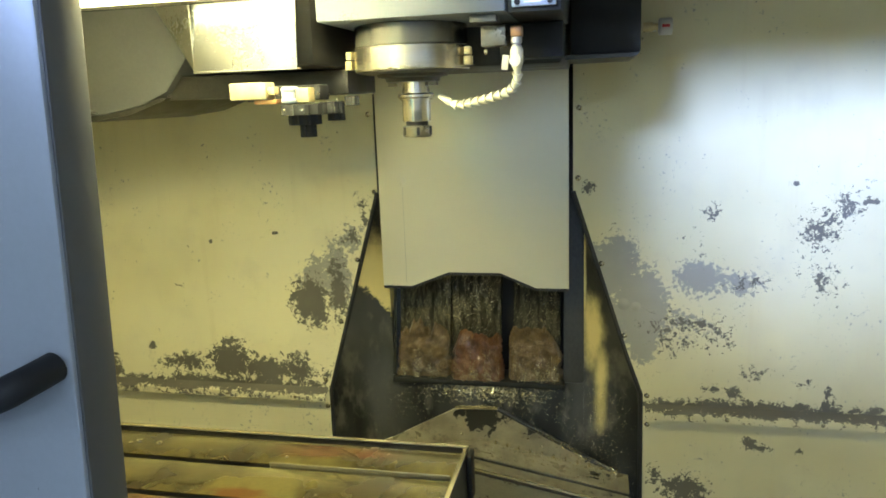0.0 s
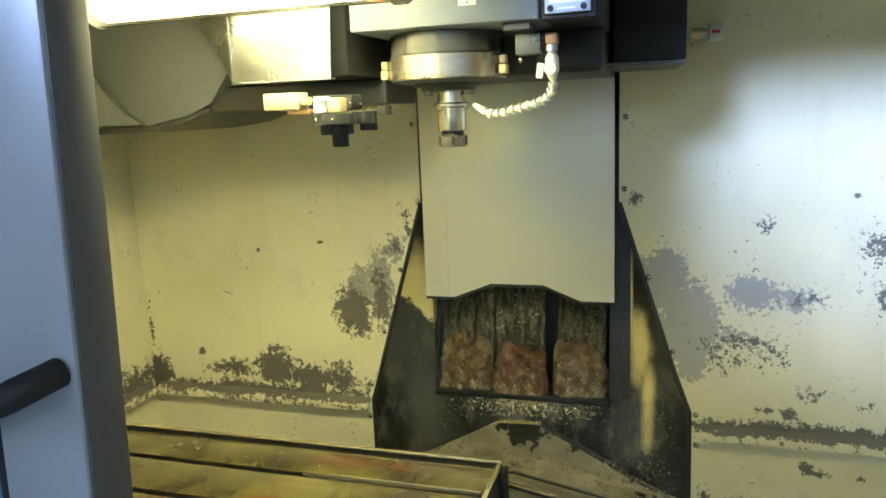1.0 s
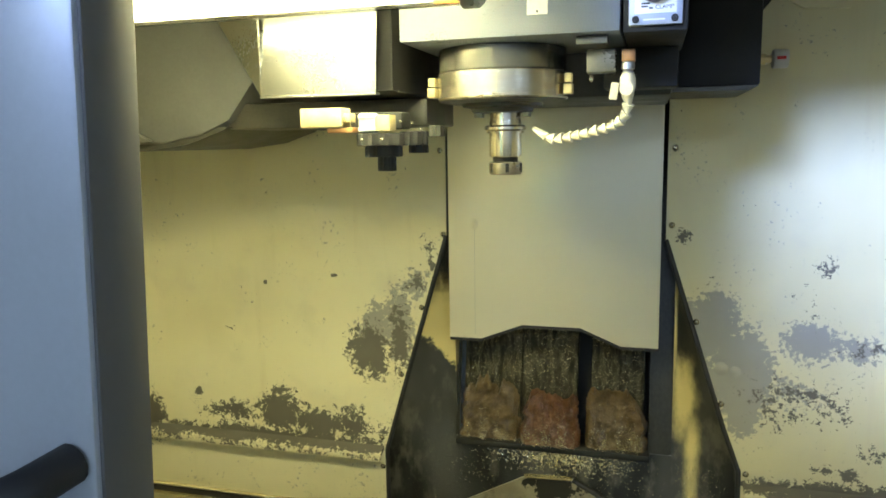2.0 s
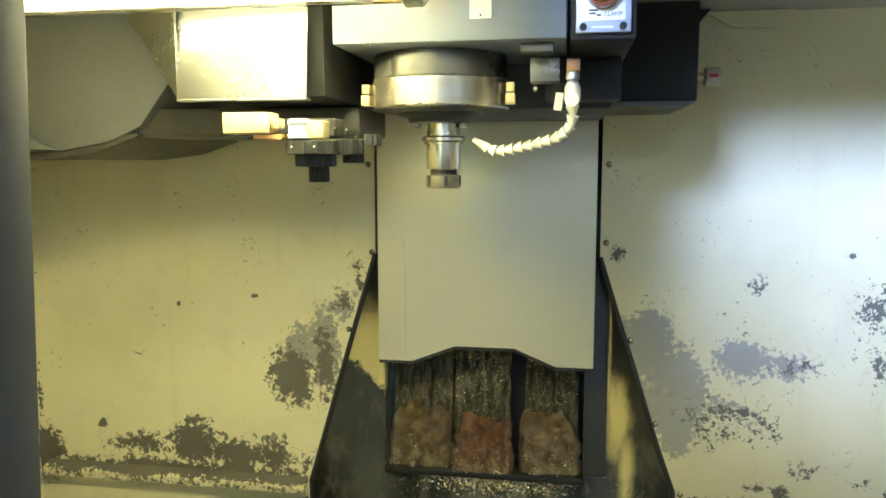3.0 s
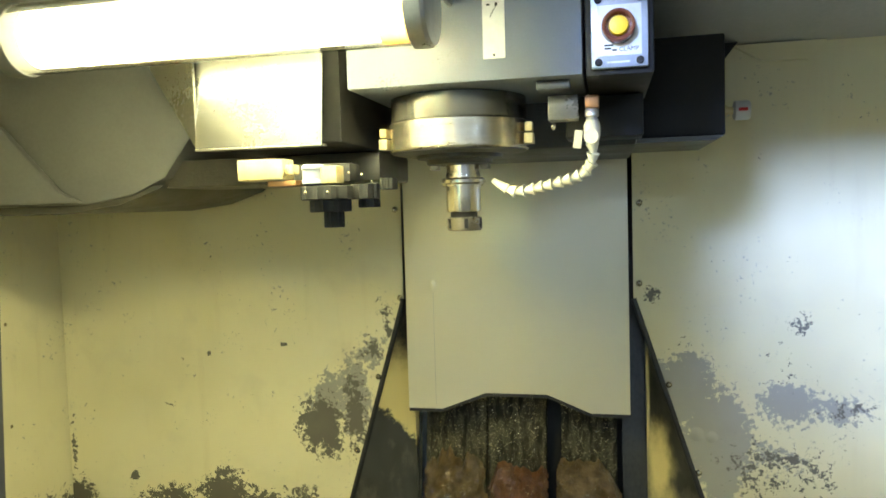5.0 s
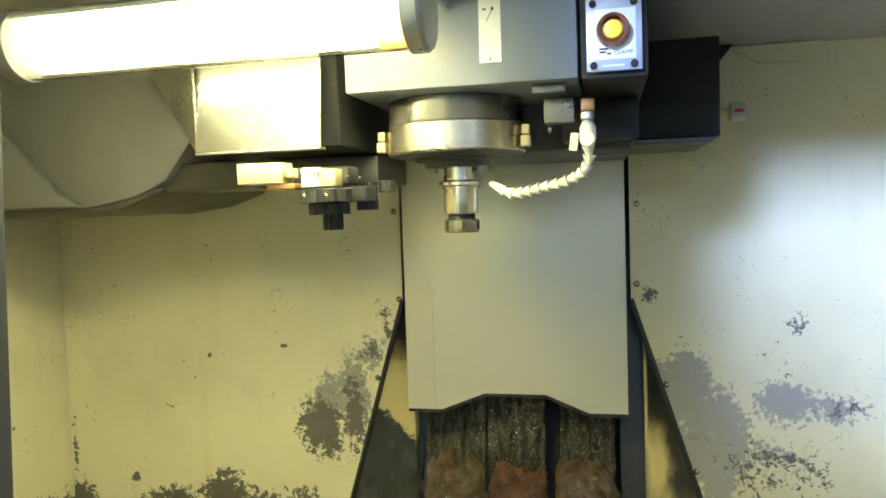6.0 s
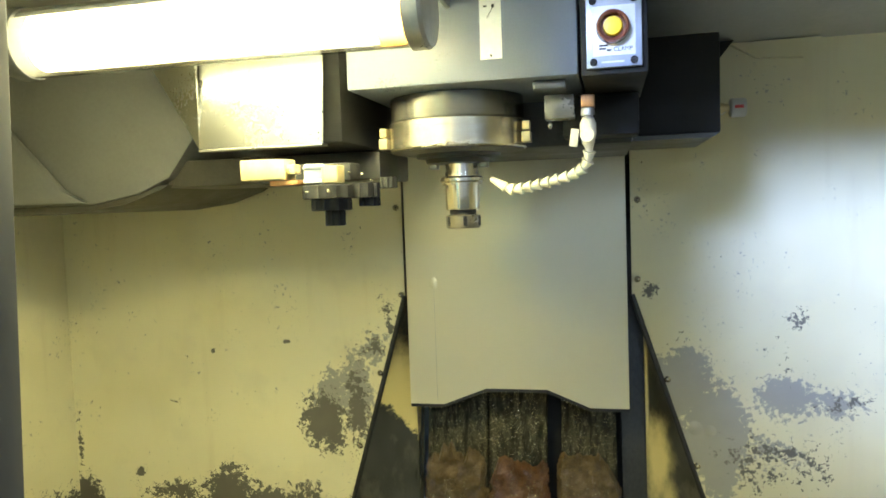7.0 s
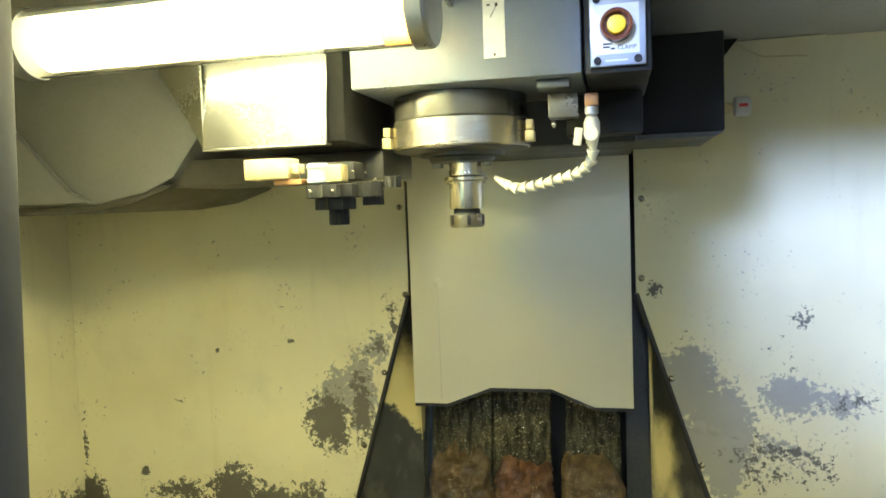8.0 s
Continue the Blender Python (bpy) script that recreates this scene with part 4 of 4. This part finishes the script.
for i, (p, q) in enumerate(zip(PATH_H, PATH_H[1:])):
    bm = cone_between(p, q, 0.0084 if i < 4 else 0.0079, 0.0038, 16)
    bmesh.ops.create_uvsphere(bm, u_segments=12, v_segments=8, radius=0.0042, matrix=Matrix.Translation(q))
    part("hose_link", bm, HOSE_WHITE, hose)
part("nozzle", cone_between(PATH_H[-1], PATH_H[-1] + Vector((-0.019, 0.002, 0.012)), 0.0065, 0.0032, 16), HOSE_WHITE, hose)

# ---- tool changer ----
guard_box = thing("changer_guard", (-0.6, 1.3, 1.615), "polished sheet steel guard of the tool changer", "machine guard")
bm = prism([(1.2445, 1.616), (1.2475, 1.616), (1.2925, 2.05), (1.2895, 2.05)], -0.684, -0.512, "x", 0.0008)
part("front_sheet", bm, ATC_STEEL, guard_box)
part("lower_fold", box(-0.684, -0.512, 1.243, 1.262, 1.6125, 1.6155, 0.0008), ATC_STEEL, guard_box)
bm = bmesh.new()
sheet = [(-0.684, 1.2465, 1.616), (-0.80, 1.330, 1.738), (-0.897, 1.380, 1.898), (-0.684, 1.2465, 1.85)]
front, rear = [bm.verts.new(p) for p in sheet], [bm.verts.new((x + 0.001, y + 0.003, z)) for x, y, z in sheet]
bm.faces.new(front), bm.faces.new(rear[::-1])
for k in range(4):
    bm.faces.new((front[k], rear[k], rear[(k + 1) % 4], front[(k + 1) % 4]))
bmesh.ops.recalc_face_normals(bm, faces=bm.faces)
part("side_sheet", bm, ATC_STEEL, guard_box, "slanted guard facet")
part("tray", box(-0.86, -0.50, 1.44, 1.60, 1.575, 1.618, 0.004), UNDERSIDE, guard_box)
part("inner_box", box(-0.680, -0.505, 1.296, 1.55, 1.62, 2.05, 0.004), BLACK, guard_box)

magazine = thing("tool_magazine", (-1.05, 1.5, 1.55), "grey housing of the tool magazine under the roof", "tool magazine")
bm = prism([(-1.40, 1.552), (-0.985, 1.552), (-0.90, 1.566), (-0.845, 1.590), (-0.79, 1.66), (-0.76, 1.80), (-1.40, 1.80)], 1.42, 1.80, bevel=0.006)
part("housing", bm, MAGAZINE, magazine)
part("lower_pan", prism([(-1.40, 1.540), (-1.02, 1.540), (-0.93, 1.551), (-0.86, 1.574), (-0.85, 1.580), (-1.40, 1.560)], 1.425, 1.78), UNDERSIDE, magazine)
part("gusset", prism([(-1.40, 1.556), (-0.99, 1.556), (-1.03, 1.575), (-1.13, 1.68), (-1.40, 1.80)], 1.405, 1.419, bevel=0.002), MAGAZINE, magazine, "lighter slanting plate")

arm = thing("tool_changer", (-0.5, 1.2, 1.55), "oily tool changer arm with a pale gripper block", "tool changer")
part("gripper", box(-0.586, -0.530, 1.168, 1.200, 1.569, 1.593, 0.0015), BRASS, arm, "pale brass coloured gripper block")
part("pin", box(-0.529, -0.519, 1.172, 1.190, 1.575, 1.586, 0.001), BRASS, arm)
part("finger", box(-0.552, -0.517, 1.174, 1.196, 1.562, 1.5685, 0.001), COPPER, arm, "copper brown finger")
part("collar", lathe([(0.010, 0), (0.0132, 0.002), (0.0132, 0.006), (0.0122, 0.007), (0.0122, 0.017), (0.0132, 0.018), (0.0132, 0.021), (0.010, 0.024)], (-0.497, 1.178, 1.5615), "z", 28), PLATE, arm, "shiny clear collar")
part("end_block", box(-0.486, -0.467, 1.172, 1.196, 1.563, 1.583, 0.001), BRASS, arm)
part("beam", box(-0.585, -0.465, 1.212, 1.25, 1.566, 1.588, 0.003), BLACK, arm)
for x, y, z, r, h in [(-0.486, 1.190, 1.561, 0.030, 0.016), (-0.484, 1.195, 1.545, 0.024, 0.014), (-0.482, 1.20, 1.531, 0.012, 0.018), (-0.452, 1.222, 1.563, 0.019, 0.018), (-0.448, 1.228, 1.545, 0.013, 0.010), (-0.430, 1.25, 1.570, 0.011, 0.014)]:
    bm = bmesh.new()
    seg = 36
    lathe([(r * 0.94, -h), (r, -h + 0.001), (r, -0.001), (r * 0.94, 0)], (x, y, z), "z", seg, bm)
    for v in bm.verts:
        k = math.atan2(v.co.y - y, v.co.x - x)
        if math.sin(k * 9) > 0:
            v.co.x, v.co.y = x + (v.co.x - x) * 0.86, y + (v.co.y - y) * 0.86
    part("pocket", bm, BLACK, arm, "dark toothed tool pocket")
for x, y, z in [(-0.500, 1.160, 1.553), (-0.474, 1.161, 1.553), (-0.459, 1.19, 1.575), (-0.447, 1.20, 1.573), (-0.437, 1.205, 1.565)]:
    put_screw(arm, pose(x, y, z, 90, 0, 0) @ Matrix.Scale(0.28, 4), "screw")

# ---- work lamp ----
lamp = thing("work_lamp", (-0.6, 1.13, 1.70), "tubular work lamp glowing bright warm white", "lamp")
LY, LZ, LR = 1.125, 1.738, 0.040
part("bulb", lathe([(0.022, -0.728), (0.0335, -0.727), (0.0335, -0.374), (0.022, -0.368)], (0, LY, LZ), "x", 20), GLOW, lamp, "glowing bulb")
# added dim emitter: keeps the tube's left end white, with little light thrown
part("bulb_end", lathe([(0.022, -0.808), (0.0335, -0.802), (0.0335, -0.730), (0.022, -0.729)], (0, LY, LZ), "x", 20), GLOW_END, lamp, "dimmer end of the bulb")


def trough(x0, x1, r, a0, a1, thick):
    """A round sheet reflector along x; angles from the back, over the top, to the front."""
    ring = [(LY + r * math.cos(radians(a)), LZ + r * math.sin(radians(a))) for a in np.linspace(a0, a1, 25)]
    outer = [(LY + (r + thick) * math.cos(radians(a)), LZ + (r + thick) * math.sin(radians(a))) for a in np.linspace(a1, a0, 25)]
    return prism(ring + outer, x0, x1, "x")


part("reflector", trough(-0.818, -0.3625, LR - 0.005, -24, 140, 0.001), REFLECTOR, lamp, "white curved reflector")
bm = bmesh.new()
for r, flip in ((LR, False), (LR - 0.0025, True)):
    rings = [[bm.verts.new((x, LY + r * math.cos(2 * math.pi * k / 48), LZ + r * math.sin(2 * math.pi * k / 48))) for k in range(48)] for x in (-0.818, -0.3625)]
    for k in range(48):
        f = (rings[0][k], rings[0][(k + 1) % 48], rings[1][(k + 1) % 48], rings[1][k])
        bm.faces.new(f if not flip else f[::-1])
glass = part("glass_tube", bm, GLASS, lamp, "clear glass tube")
glass.visible_shadow = False
part("tube_collar", trough(-0.392, -0.3625, LR - 0.004, -179, 179, 0.001), AMBER_BAND, lamp, "amber collar inside the tube")
part("end_cap", lathe([(LR + 0.002, -0.3615), (LR + 0.004, -0.3600), (LR + 0.004, -0.344), (LR + 0.001, -0.340), (LR * 0.5, -0.339)], (0, LY, LZ), "x", 40), ALU, lamp, "grey end cap")
part("end_cap", lathe([(LR * 0.5, -0.842), (LR + 0.001, -0.840), (LR + 0.002, -0.836), (LR + 0.002, -0.822), (LR + 0.001, -0.819)], (0, LY, LZ), "x", 40), DOOR_EDGE, lamp, "dark end cap")
part("bracket", box(-0.352, -0.346, LY - 0.01, 1.2545, LZ + 0.03, LZ + 0.06, 0.001), ALU, lamp)

# ---- sliding door ----
door = thing("door_1", (-0.6, 0.70, 0.85), "sliding machine door with pale blue grey stile, partly open", "door", kind="structure")

def stile(x0, x1, y0, y1, bevel):
    bm = box(x0, x1, y0, y1, 0.86, 1.97, bevel)
    for v in bm.verts:
        v.co.x += 0.005 + 0.04 * (v.co.z - 1.5)
    return bm


part("stile", stile(-0.530, -0.4465, 0.627, 0.670, 0.003), DOOR_PAINT, door, "pale blue grey painted stile")
# stile's unlit side: thin dark cover that carries the shade in its colour
part("shaded_side", stile(-0.4464, -0.4435, 0.630, 0.671, 0.001), DOOR_EDGE, door, "side of the stile, its shade put in as dark grey")
part("gasket", stile(-0.546, -0.5305, 0.634, 0.665, 0.003), RUBBER, door, "black window gasket")
part("panel", stile(-0.95, -0.5465, 0.646, 0.662, 0.002), BLUE, door, "blue door panel")
part("handle", tube([(-0.654, 0.604, 1.307), (-0.564, 0.594, 1.336), (-0.494, 0.590, 1.360), (-0.468, 0.594, 1.371), (-0.462, 0.6265, 1.375)], 0.012), RUBBER, door, "dark round bar handle")

# ---- unseen shop in front of the machine, added to bounce cool fill inside ----
solid("shop_floor", box(-4, 4, -4, 2.6, -0.02, 0.0), SHOP_FLOOR, "dark painted shop floor", "floor", "structure")
solid("shop_ceiling", box(-4, 4, -4, 2.6, 3.0, 3.05), SHOP_GREY, "grey shop ceiling", "ceiling", "structure")
solid("wall_south", box(-4, 4, -4.05, -4.0, 0, 3), SHOP_GREY, "grey shop wall", "wall", "structure")
solid("wall_west", box(-4.05, -4, -4, 2.6, 0, 3), SHOP_GREY, "grey shop wall", "wall", "structure")
solid("wall_east", box(4, 4.05, -4, 2.6, 0, 3), SHOP_GREY, "grey shop wall", "wall", "structure")
solid("wall_north", box(-4, 4, 2.6, 2.65, 0, 3), SHOP_GREY, "grey shop wall", "wall", "structure")


# added ceiling light, out of view, that fills through the door opening
def fill_strip(x, y):
    ob = thing("fill_strip", (x, y, 2.95), "unseen long ceiling light added for cool fill", "ceiling light", "shop ceiling lights")
    part("housing", box(x - 0.65, x + 0.65, y - 0.09, y + 0.09, 2.96, 3.0, 0.005), SHOP_GREY, ob)
    part("diffuser", box(x - 0.63, x + 0.63, y - 0.07, y + 0.07, 2.93, 2.959, 0.01), SHOP_GLOW, ob, "glowing diffuser")


for x, y in [(-2.4, -2.4), (0.2, -2.9), (2.4, -2.4)]:
    fill_strip(x, y)
